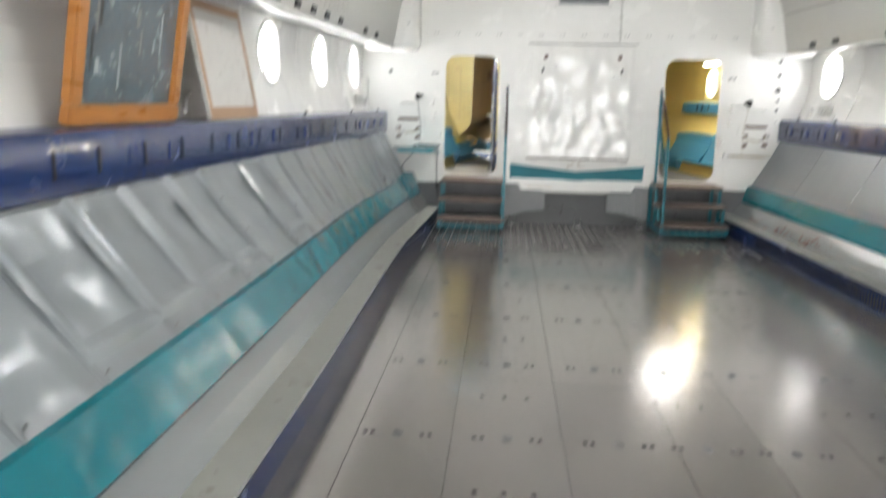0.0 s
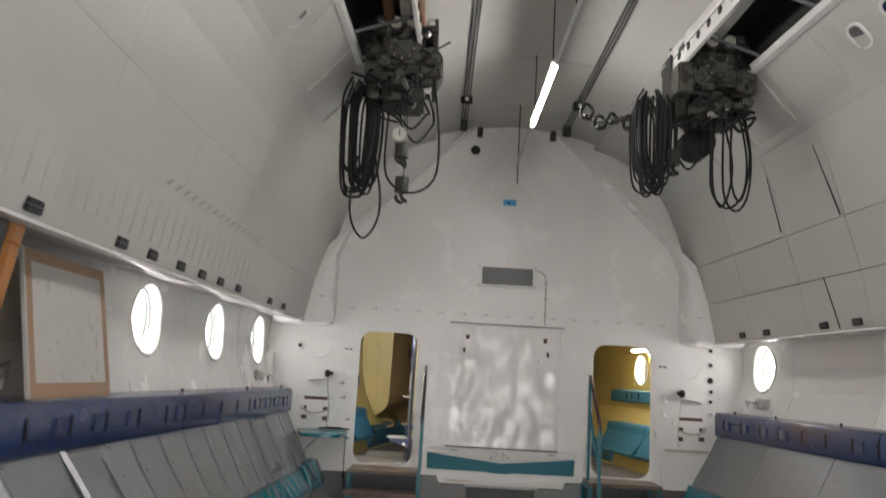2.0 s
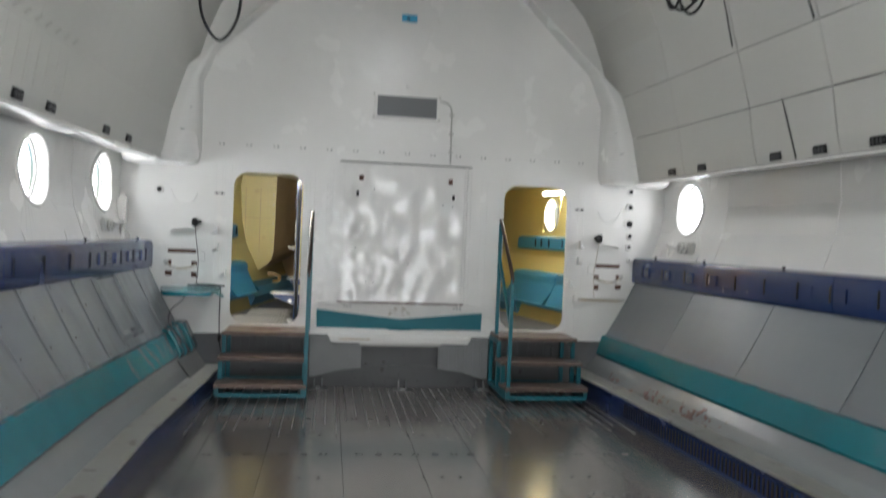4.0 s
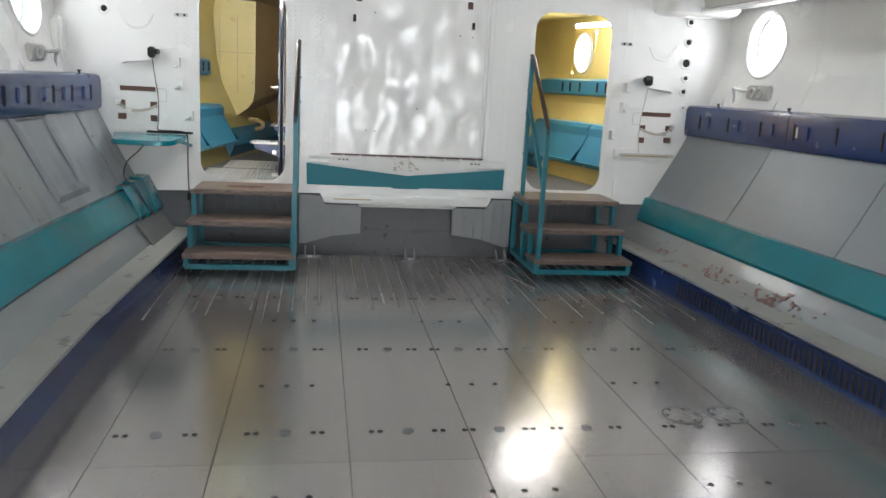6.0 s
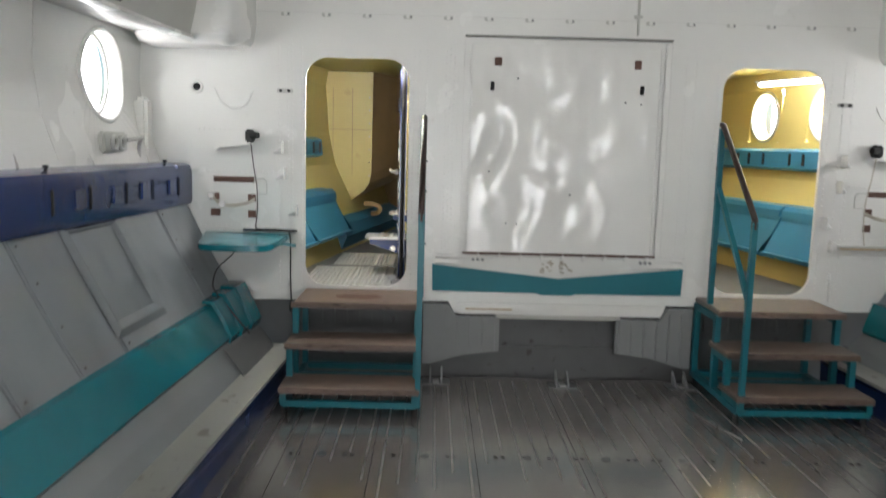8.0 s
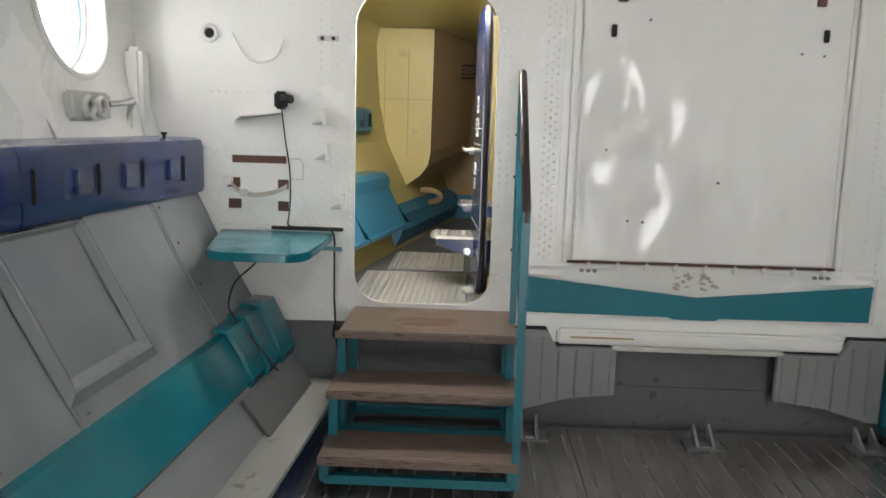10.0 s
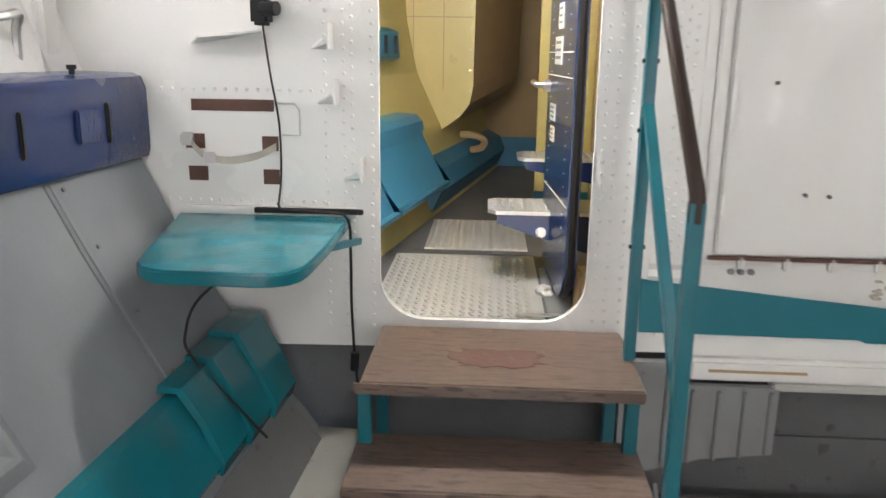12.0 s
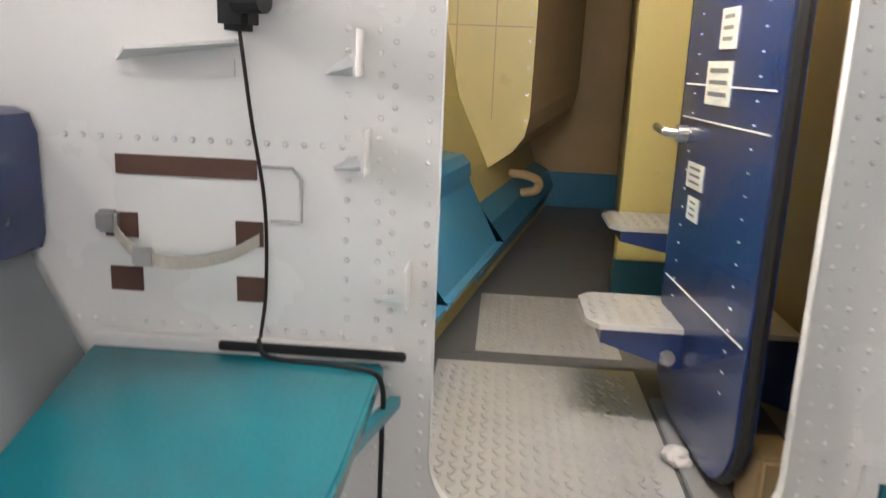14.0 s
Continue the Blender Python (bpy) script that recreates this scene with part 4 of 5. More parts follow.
def fittings(s):
    """The small brackets, patches, microphone and cord beside a doorway."""
    f = lambda x: x if s < 0 else 2 * CX - x
    grp = "bulkhead fittings"

    def bx(x0, x1, *r, **k):
        a, b = sorted((f(x0), f(x1)))
        return boxed(a, b, *r, **k)

    for x0, x1, z0, z1 in ((-1.31, -1.055, 1.235, 1.27), (-1.335, -1.275, 1.12, 1.165), (-1.095, -1.045, 1.115, 1.16), (-1.33, -1.27, 1.02, 1.065), (-1.095, -1.045, 1.012, 1.058)):
        p = thing("primer_patch", "bare brown primer patch on the white bulkhead", "patch", group="primer patches " + ("west" if s < 0 else "east"))
        part("patch", bx(x0, x1, Y - 0.004, Y - 0.0005, z0, z1), RUST, p)
    st = thing("strap", "hanging webbing strap with metal buckle", "strap")
    part("webbing", sweep([(f(-1.32), Y - 0.012, 1.15), (f(-1.29), Y - 0.03, 1.12), (f(-1.25), Y - 0.045, 1.098), (f(-1.18), Y - 0.05, 1.09), (f(-1.1), Y - 0.04, 1.105), (f(-1.05), Y - 0.012, 1.13)], 0.022), LEATH, st)
    part("buckle", bx(-1.265, -1.225, Y - 0.056, Y - 0.046, 1.08, 1.115, bev=0.004), STEEL, st)
    part("anchor", bx(-1.345, -1.305, Y - 0.025, Y - 0.001, 1.13, 1.17, bev=0.006), STEEL, st)
    for x, z in ((-0.9, 1.45), (-0.885, 1.29), (-0.81, 1.06)):
        b = thing("clip_bracket", "small white bent sheet bracket on the bulkhead", "bracket", group="clip brackets")
        bm = bmesh.new()
        prism(bm, [(f(x - 0.035), Y - 0.002, z - 0.03), (f(x + 0.03), Y - 0.002, z - 0.03), (f(x + 0.03), Y - 0.07, z - 0.012), (f(x + 0.02), Y - 0.07, z)], (0, 0, 0.006))
        part("tab", bm, WHITE, b)
        part("wing", bx(x + 0.026, x + 0.031, Y - 0.075, Y - 0.001, z - 0.03, z + 0.045), WHITE, b)
    sh = thing("shelf_clip", "curved white sheet metal clip on the bulkhead", "clip")
    bm = bmesh.new()
    prism(bm, [(f(-1.3), Y - 0.002, 1.435), (f(-1.08), Y - 0.002, 1.47), (f(-1.08), Y - 0.03, 1.472), (f(-1.16), Y - 0.07, 1.462), (f(-1.25), Y - 0.07, 1.455)], (0, 0, -0.006))
    part("curved_sheet", bm, WHITE, sh)
    part("back_tab", bx(-1.3, -1.09, Y - 0.006, Y - 0.001, 1.41, 1.44), WHITE, sh)
    mic = thing("intercom_socket", "black intercom socket with a hanging cord", "intercom")
    part("body", bx(-1.095, -1.045, Y - 0.075, Y - 0.001, 1.485, 1.565, bev=0.01), BLACK, mic)
    part("plug", cyl(bmesh.new(), (f(-1.06), Y - 0.07, 1.53), (f(-1.01), Y - 0.09, 1.53), 0.02, 12), BLACK, mic)
    part("cord", tube(bmesh.new(), smooth_path([(f(-1.065), Y - 0.05, 1.49), (f(-1.05), Y - 0.045, 1.35), (f(-1.03), Y - 0.04, 1.2), (f(-1.03), Y - 0.04, 1.05), (f(-1.035), Y - 0.06, 0.965 if s < 0 else 0.93)]), 0.0036, 6), BROWNG if s < 0 else LEATH, mic, smooth=True)
    if s < 0:
        part("cord_tail", tube(bmesh.new(), smooth_path([(-1.035, Y - 0.07, 0.965), (-1.0, Y - 0.12, 0.955), (-0.86, Y - 0.14, 0.955), (-0.81, Y - 0.13, 0.93), (-0.815, Y - 0.07, 0.8), (-0.82, Y - 0.04, 0.62), (-0.81, Y - 0.03, 0.4), (-0.79, Y - 0.03, 0.3)]), 0.0045, 6), BLACK, mic, smooth=True)
        part("knot", cyl(bmesh.new(), (-0.815, Y - 0.04, 0.42), (-0.812, Y - 0.04, 0.48), 0.014, 8), BLACK, mic)
    wr = thing("wire_loop", "thin white wire loop and conduit on the bulkhead", "wire")
    part("wire", tube(bmesh.new(), smooth_path([(f(-1.3), Y - 0.01, 1.82), (f(-1.25), Y - 0.02, 1.73), (f(-1.18), Y - 0.025, 1.695), (f(-1.1), Y - 0.02, 1.72), (f(-1.06), Y - 0.01, 1.8)]), 0.006, 6), WHITE, wr, smooth=True)
    part("frame_wire", tube(bmesh.new(), [(f(-1.05), Y - 0.008, 1.26), (f(-0.99), Y - 0.008, 1.26), (f(-0.975), Y - 0.008, 1.24), (f(-0.975), Y - 0.008, 1.165), (f(-1.03), Y - 0.008, 1.165)], 0.003, 6), CREAM, wr)
    so = thing("socket_strip", "small chrome switch strip beside the doorway", "switch")
    part("plate", bx(-0.91, -0.81, Y - 0.01, Y - 0.001, 1.795, 1.822, bev=0.004), STEEL, so)
    for x in (-0.885, -0.835):
        part("button", cyl(bmesh.new(), (f(x), Y - 0.02, 1.808), (f(x), Y - 0.008, 1.808), 0.009, 10), BLACK, so)
    if s < 0:
        spots = ((-1.404, 1.82, 0.032),)
    else:
        spots = ((-1.395, 2.015, 0.03), (-1.393, 1.855, 0.032), (-1.391, 1.685, 0.042), (-1.4, 1.563, 0.028), (-1.395, 1.452, 0.028), (-1.405, 1.32, 0.018))
    for x, z, rr in spots:
        h = thing("pipe_socket", "round white pipe socket with a dark bore", "socket", group="pipe sockets")
        ring = [(f(x) + rr * math.cos(a), Y - 0.012, z + rr * math.sin(a)) for a in (2 * math.pi * i / 20 for i in range(20))]
        part("collar", tube(bmesh.new(), ring, 0.01, 6, closed=True), WHITE, h, smooth=True)
        part("bore", cyl(bmesh.new(), (f(x), Y - 0.006, z), (f(x), Y - 0.0005, z), rr, 16), BLACK, h)


def sweep(pts, w, t=0.003):
    """A flat strap, upright, along points."""
    bm, rings = bmesh.new(), []
    for p in smooth_path(pts, 5):
        rings.append([bm.verts.new(p + Vector((0, a, b))) for a, b in ((-t, -w / 2), (t, -w / 2), (t, w / 2), (-t, w / 2))])
    for A, B in zip(rings, rings[1:]):
        for k in range(4):
            bm.faces.new((A[k], A[(k + 1) % 4], B[(k + 1) % 4], B[k]))
    bm.faces.new(rings[0][::-1])
    bm.faces.new(rings[-1])
    return bm


fittings(-1)
fittings(1)
# grey ribbed flaps and floor brackets below the bulkhead
for s in (-1, 1):
    f = lambda x: x if s < 0 else 2 * CX - x
    fl = thing("ribbed_flap", "dark grey ribbed metal flap below the bulkhead", "flap", group="ribbed flaps")
    bm = bmesh.new()
    prism(bm, [(f(x), Y - 0.06, z) for x, z in ((0.03, 0.49), (0.19, 0.49), (0.24, 0.415), (0.52, 0.415), (0.52, 0.19), (0.3, 0.165), (0.08, 0.1), (0.03, 0.1))], (0, 0.03, 0))
    part("plate", bm, GREYM, fl)
    for i in range(6):
        x = 0.09 + 0.08 * i
        a, b = sorted((f(x), f(x + 0.012)))
        part("rib", boxed(a, b, Y - 0.075, Y - 0.058, 0.13 + 0.012 * i, 0.46 if x < 0.2 else 0.405, 0.004), GREYM, fl)
    a, b = sorted((f(-0.7), f(-0.02)))
    gr = thing("ribbed_sheet", "dark grey ribbed panel behind the steps", "panel", group="ribbed panels")
    part("plate", boxed(a, b, Y + 0.03, Y + 0.064, 0.2, 0.48), GREYD, gr)
    for i in range(8):
        x = a + 0.05 + i * 0.08
        part("rib", boxed(x, x + 0.03, Y + 0.012, Y + 0.03, 0.33, 0.46, 0.006), GREYD, gr)
for x, y in ((0.12, 9.45), (0.92, 9.42), (1.68, 9.45)):
    br = thing("floor_bracket", "small grey steel bracket fixed to the floor", "bracket", (x, y, 0), group="floor brackets")
    part("foot", boxed(-0.09, 0.09, -0.06, 0.06, 0.0, 0.012, 0.003), GREYD, br)
    for e in (-1, 1):
        bm = bmesh.new()
        prism(bm, [(e * 0.03, -0.05, 0.012), (e * 0.03, 0.06, 0.012), (e * 0.03, 0.06, 0.09)], (e * 0.012, 0, 0))
        part("cheek", bm, GREYM, br)
    part("slot_plate", boxed(-0.02, 0.02, -0.04, 0.02, 0.012, 0.02), STEEL, br)
part("tie_bar", boxed(0.45, 1.35, Y + 0.05, Y + 0.064, 0.18, 0.2), GREYD, bulk)

# ---- steps with handrail ----


def steps(name, at, label, rail_x):
    st = thing(name, label, "steps", at)
    for y0, y1, z in ((9.13, 9.58, 0.57), (8.94, 9.24, 0.37), (8.76, 9.04, 0.17)):
        t = part("tread", boxed(-0.385 + (0.02 if z > 0.5 else 0), 0.385, y0, y1, z - 0.036, z, 0.006), WOOD, st, "worn brown wooden tread")
        part("worn_edge", boxed(-0.38, 0.38, y0 - 0.001, y0 + 0.004, z - 0.034, z - 0.004), WOOD, t)
    w = 0.035
    for e in (-1, 1):
        x = e * 0.36
        for nm, p, q in (("base_rail", (x, 8.79, 0.075), (x, 9.56, 0.075)), ("front_post", (x, 8.79, 0.075), (x, 8.79, 0.134)), ("middle_post", (x, 8.99, 0.075), (x, 8.99, 0.334)), ("rear_post", (x, 9.19, 0.075), (x, 9.19, 0.534)), ("wall_post", (x, 9.54, 0.075), (x, 9.54, 0.534)), ("step_rail", (x, 8.99, 0.316), (x, 9.19, 0.316)), ("lower_rail", (x, 8.79, 0.116), (x, 8.99, 0.116)), ("top_rail", (x, 9.17, 0.516), (x, 9.56, 0.516))):
            part(nm, bar(bmesh.new(), p, q, w), TEALF, st)
        for y in (8.82, 9.5):
            part("foot", cyl(bmesh.new(), (x, y, 0.0), (x, y, 0.06), 0.016, 10), BLACK, st)
    for y in (8.79, 9.54):
        part("cross_rail", bar(bmesh.new(), (-0.36, y, 0.075), (0.36, y, 0.075), w), TEALF, st)
    part("cross_rail", bar(bmesh.new(), (-0.36, 9.19, 0.12), (0.36, 9.19, 0.12), w), TEALF, st)
    x = rail_x
    part("handrail_front_post", bar(bmesh.new(), (x, 8.79, 0.06), (x, 8.79, 1.13), 0.03), TEALF, st)
    part("handrail_rear_post", bar(bmesh.new(), (x, 9.36, 0.57), (x, 9.36, 1.64), 0.03), TEALF, st)
    part("brace", bar(bmesh.new(), (x, 9.345, 1.28), (x, 8.80, 0.7), 0.026), TEALF, st)
    part("handrail", tube(bmesh.new(), [(x, 8.79, 1.09), (x, 8.79, 1.14), (x, 8.8, 1.155), (x, 9.34, 1.655), (x, 9.37, 1.66)], 0.017, 10), BROWNG, st, "dark brown handrail grip", smooth=True)
    for z in (0.9, 1.22, 1.4):
        part("bolt", cyl(bmesh.new(), (x - 0.022, 9.36, z), (x + 0.022, 9.36, z), 0.006, 8), BLACK, st)
    return st


def worn_patch():
    bm, pts = bmesh.new(), []
    random.seed(21)
    for i in range(40):
        t = 2 * math.pi * i / 40
        k = random.uniform(0.75, 1.08)
        pts.append((-0.36 + 0.14 * k * math.copysign(abs(math.cos(t)) ** 0.6, math.cos(t)), 9.33 + 0.075 * k * math.copysign(abs(math.sin(t)) ** 0.6, math.sin(t)), 0.5702))
    return prism(bm, pts, (0, 0, 0.001))


a = steps("boarding_steps", (-0.36, 0, 0), "three-tread wooden steps on a teal steel frame with handrail", 0.375)
patch = tagged(part("worn_red_patch", worn_patch(), REDW, a), "worn red paint patch on the top tread")
patch.location.x = 0.36
steps("boarding_steps", (2.15, 0, 0), "three-tread wooden steps with handrail before the east doorway", -0.35)

# ---- folding table and its folded twin ----
tab = thing("folding_table", "glossy teal folding table fixed to the bulkhead", "table")
bm = bmesh.new()
out = [(-1.36, Y - 0.03), (-0.82, Y - 0.03), (-0.815, 9.2), (-0.82, 9.02), (-0.828, 8.97), (-0.85, 8.935), (-0.885, 8.915), (-0.93, 8.91), (-1.13, 8.915), (-1.175, 8.925), (-1.21, 8.95), (-1.235, 8.99), (-1.25, 9.05)]
prism(bm, [(x, y, 0.922) for x, y in out], (0, 0, -0.035))
bmesh.ops.bevel(bm, geom=bm.edges[:], offset=0.006, segments=2, affect="EDGES")
part("top", bm, TEAL, tab, smooth=True)
part("hinge", boxed(-1.36, -0.8, Y - 0.03, Y - 0.001, 0.915, 0.945, 0.004), WHITE, tab)
part("rubber_strip", boxed(-1.12, -0.78, Y - 0.04, Y - 0.028, 0.928, 0.945, 0.003), BLACK, tab)
part("bracket", bar(bmesh.new(), (-0.83, 9.3, 0.89), (-0.80, Y - 0.01, 0.84), 0.02), TEALF, tab)
part("stay", tube(bmesh.new(), smooth_path([(-1.06, 9.25, 0.885), (-1.11, 9.24, 0.82), (-1.18, 9.2, 0.75), (-1.2, 9.17, 0.68), (-1.19, 9.16, 0.62), (-1.1, 9.17, 0.5), (-1.0, 9.2, 0.36)], 4), 0.0045, 6), BLACK, tab)
tab = thing("folded_table_rail", "white hinge rail of a removed table on the bulkhead", "rail")
part("rail", boxed(2.63, 3.16, Y - 0.04, Y - 0.001, 0.895, 0.925, 0.006), CREAM, tab)
part("worn_edge", boxed(2.68, 3.1, Y - 0.043, Y - 0.039, 0.9, 0.91), TAN, tab)
part("end_block", boxed(2.62, 2.66, Y - 0.05, Y - 0.001, 0.88, 0.95, 0.006), WHITE, tab)
part("hook", tube(bmesh.new(), [(2.64, Y - 0.02, 0.74), (2.64, Y - 0.03, 0.7), (2.65, Y - 0.02, 0.55)], 0.008, 6), WHITE, tab)

# ---- teal corner covers curling to the bulkhead ----
for s in (-1,):
    cv = thing("corner_cover", "wrinkled teal leatherette cover at the bulkhead corner", "cover")
    for y0, y1, lift in ((9.02, 9.2, 0.012), (9.19, 9.36, 0.026), (9.35, 9.55, 0.04)):
        prof = [(2.165 - lift, 0.34), (2.155 - lift, 0.38), (2.2 - lift, 0.49), (2.26 - lift, 0.57 + lift), (2.31, 0.575 + lift)]
        part("pleat", loft(bmesh.new(), s, prof, [y0, y0 + 0.02, y1], 0.02), TEAL, cv, smooth=True)
    part("skirt", loft(bmesh.new(), s, [(2.02, 0.2), (2.13, 0.35)], [8.85, 9.2, 9.5], 0.01), GREYD, cv, "dark grey skirt")

# ---- hoists ----


def hoist(name, at, label, loops, coil, hooks, flip):
    h = thing(name, label, "hoist", at)
    random.seed(11 + flip)
    rr = random.uniform
    part("trolley", boxed(-0.26, 0.26, -0.32, 0.32, 0.22, 0.3, 0.015), GREASE, h)
    for e in (-1, 1):
        part("side_plate", boxed(e * 0.24 - 0.015, e * 0.24 + 0.015, -0.3, 0.3, -0.12, 0.36, 0.006), GREASE, h)
        for y in (-0.22, 0.22):
            part("wheel", cyl(bmesh.new(), (e * 0.17, y, 0.32), (e * 0.23, y, 0.32), 0.075, 20), STEEL, h)
    part("gearbox", boxed(-0.17, 0.15, -0.36, -0.06, -0.08, 0.2, 0.03), MACH, h)
    part("gearbox_cover", cyl(bmesh.new(), (-0.01, -0.39, 0.06), (-0.01, -0.36, 0.06), 0.1, 20), MACH, h)
    for i in range(8):
        a = math.pi * i / 4
        part("bolt", cyl(bmesh.new(), (-0.01 + 0.085 * math.cos(a), -0.4, 0.06 + 0.085 * math.sin(a)), (-0.01 + 0.085 * math.cos(a), -0.385, 0.06 + 0.085 * math.sin(a)), 0.009, 6), STEEL, h)
    for x in (-0.07, 0.06):
        part("brake_drum", cyl(bmesh.new(), (x, -0.42, 0.25), (x, -0.25, 0.25), 0.065, 18), MACH, h)
        part("drum_cap", cyl(bmesh.new(), (x, -0.44, 0.25), (x, -0.42, 0.25), 0.045, 14), LABEL, h)
    part("rope_drum", cyl(bmesh.new(), (-0.2, 0.1, -0.02), (0.2, 0.1, -0.02), 0.14, 24), GREASE, h)
    for i in range(9):
        x = -0.17 + 0.042 * i
        ring = [(x, 0.1 + 0.145 * math.cos(a), -0.02 + 0.145 * math.sin(a)) for a in (2 * math.pi * k / 18 for k in range(18))]
        part("rope_turn", tube(bmesh.new(), ring, 0.011, 5, closed=True), STEEL, h)
    part("motor", cyl(bmesh.new(), (0.2, -0.3, 0.02), (0.2, 0.2, 0.02), 0.1, 20), MACH, h)
    for i in range(6):
        y = -0.24 + i * 0.07
        ring = [(0.2 + 0.105 * math.cos(a), y, 0.02 + 0.105 * math.sin(a)) for a in (2 * math.pi * k / 16 for k in range(16))]
        part("cooling_rib", tube(bmesh.new(), ring, 0.008, 5, closed=True), MACH, h)
    part("motor_box", boxed(0.14, 0.3, -0.34, -0.22, -0.12, 0.06, 0.012), MACH, h)
    part("control_box", boxed(-0.3, -0.17, -0.32, -0.1, -0.14, 0.12, 0.015), MACH, h)
    part("lower_block", boxed(-0.16, 0.17, -0.26, 0.12, -0.32, -0.14, 0.025), GREASE, h)
    part("hanger", boxed(-0.28, -0.2, -0.2, 0.1, -0.3, -0.12, 0.02), GREASE, h)
    for i in range(66):
        x, y, z = rr(-0.22, 0.22), rr(-0.4, -0.2), rr(-0.36, 0.22)
        if i % 3 == 0:
            part("fitting", cyl(bmesh.new(), (x, y, z), (x + rr(-0.06, 0.06), y - rr(0.02, 0.09), z + rr(-0.05, 0.05)), rr(0.012, 0.035), 10), MACH if i % 2 else STEEL, h)
        elif i % 3 == 1:
            part("bracket", boxed(x - rr(0.02, 0.05), x + rr(0.02, 0.05), y - 0.03, y + 0.03, z - rr(0.01, 0.04), z + rr(0.01, 0.04), 0.005), GREASE if i % 2 else MACH, h)
        else:
            p = [(x, y, z), (x + rr(-0.1, 0.1), y - rr(0.02, 0.08), z + rr(-0.12, 0.02)), (x + rr(-0.15, 0.15), y - rr(0, 0.06), z + rr(-0.16, 0.0)), (x + rr(-0.2, 0.2), y, z + rr(-0.1, 0.1))]
            part("hose", tube(bmesh.new(), smooth_path(p, 5), rr(0.007, 0.014), 6), BLACK, h, smooth=True)
    # coiled cable
    cx, top, bottom, n = coil
    for i in range(n):
        w = rr(0.05, 0.13)
        b = bottom + rr(0, 0.25)
        x = cx + rr(-0.05, 0.05)
        y = rr(-0.2, 0.05)
        p = [(x - w * 0.5, y, top + rr(-0.05, 0.05)), (x - w, y - 0.02, (top + b) / 2 + 0.2), (x - w * 0.8, y, b + 0.1), (x, y + rr(-0.02, 0.02), b), (x + w * 0.8, y, b + 0.1), (x + w, y + 0.02, (top + b) / 2 + 0.2), (x + w * 0.4, y, top + rr(-0.05, 0.05))]
        part("cable_turn", tube(bmesh.new(), smooth_path(p, 5), 0.009, 6), BLACK, h, smooth=True)
    for x0, x1, t, b in loops:
        y = rr(-0.25, -0.1)
        m = (x0 + x1) / 2
        p = [(x0 + 0.03, y, t), (x0, y - 0.03, (t + b) / 2), (x0 + 0.02, y, b + 0.12), (m, y + 0.01, b), (x1 - 0.02, y, b + 0.12), (x1, y - 0.02, (t + b) / 2), (x1 - 0.06, y, t)]
        part("cable_loop", tube(bmesh.new(), smooth_path(p, 6), 0.009, 6), BLACK, h, smooth=True)
    for x, z0, z1 in hooks:
        ln = part("hook_block", tube(bmesh.new(), [(x, -0.12, z0), (x, -0.12, z0 - 0.02), (x, -0.12, z0 - 0.1), (x, -0.12, z0 - 0.12)], 0.055, 14), GREASE, h)
        part("rope", tube(bmesh.new(), [(x + 0.01, -0.12, -0.2), (x + 0.01, -0.12, z0)], 0.006, 6), GREASE, ln)
        p = [(x, -0.12, z0 - 0.1), (x, -0.12, z0 - 0.15), (x + 0.035, -0.12, z0 - 0.19), (x + 0.03, -0.12, z1 + 0.02), (x - 0.005, -0.12, z1), (x - 0.04, -0.12, z1 + 0.03), (x - 0.035, -0.12, z1 + 0.055)]
        part("hook", tube(bmesh.new(), smooth_path(p, 5), 0.014, 8), GREASE, ln, smooth=True)
    return h


HL = hoist("hoist", (-0.27, 6.9, 3.98), "greasy grey-green electric hoist with black cables and hooks", [(-0.1, 0.31, -0.1, -1.03), (0.0, 0.26, -0.2, -0.62), (-0.05, 0.22, -0.25, -0.5), (-0.35, -0.12, -0.75, -1.4)], (-0.31, -0.15, -1.08, 22), [(0.02, -0.62, -0.78), (0.04, -0.9, -1.1)], 0)
part("gauge", cyl(bmesh.new(), (0.0, -0.2, -0.57), (0.0, -0.12, -0.57), 0.062, 24), STEEL, HL)
part("gauge_face", cyl(bmesh.new(), (0.0, -0.203, -0.57), (0.0, -0.2, -0.57), 0.052, 24), LABEL, HL)
part("gauge_needle", boxed(-0.004, 0.004, -0.206, -0.203, -0.58, -0.53), BLACK, HL)
HR = hoist("hoist", (2.18, 6.9, 3.98), "greasy grey-green electric hoist beside a white slotted beam", [(-0.03, 0.25, -0.2, -1.02), (0.06, 0.28, -0.15, -1.04), (0.0, 0.16, -0.3, -1.0), (0.12, 0.27, -0.2, -0.96), (-0.28, -0.05, -0.2, -0.7)], (-0.43, -0.1, -0.92, 26), [(-0.28, -0.55, -0.75)], 1)
part("dark_drum", cyl(bmesh.new(), (-0.06, -0.1, -0.45), (-0.06, 0.1, -0.45), 0.13, 24), BLACK, HR)
for x, z, e in ((-0.5, -0.25, 0.03), (-0.6, -0.3, 0.05), (-0.74, -0.27, 0.035), (-0.84, -0.31, 0.045), (-0.95, -0.22, 0.05)):
    ring = [(x + e * math.cos(a), 0.02 * math.sin(2 * a), z + 1.2 * e * math.sin(a)) for a in (2 * math.pi * k / 14 for k in range(14))]
    part("shackle", tube(bmesh.new(), ring, 0.014, 8, closed=True), BLACK, HR)
    part("pin", cyl(bmesh.new(), (x - 0.03, -0.03, z - e), (x + 0.04, 0.02, z - e * 0.8), 0.016, 8), GREASE, HR)
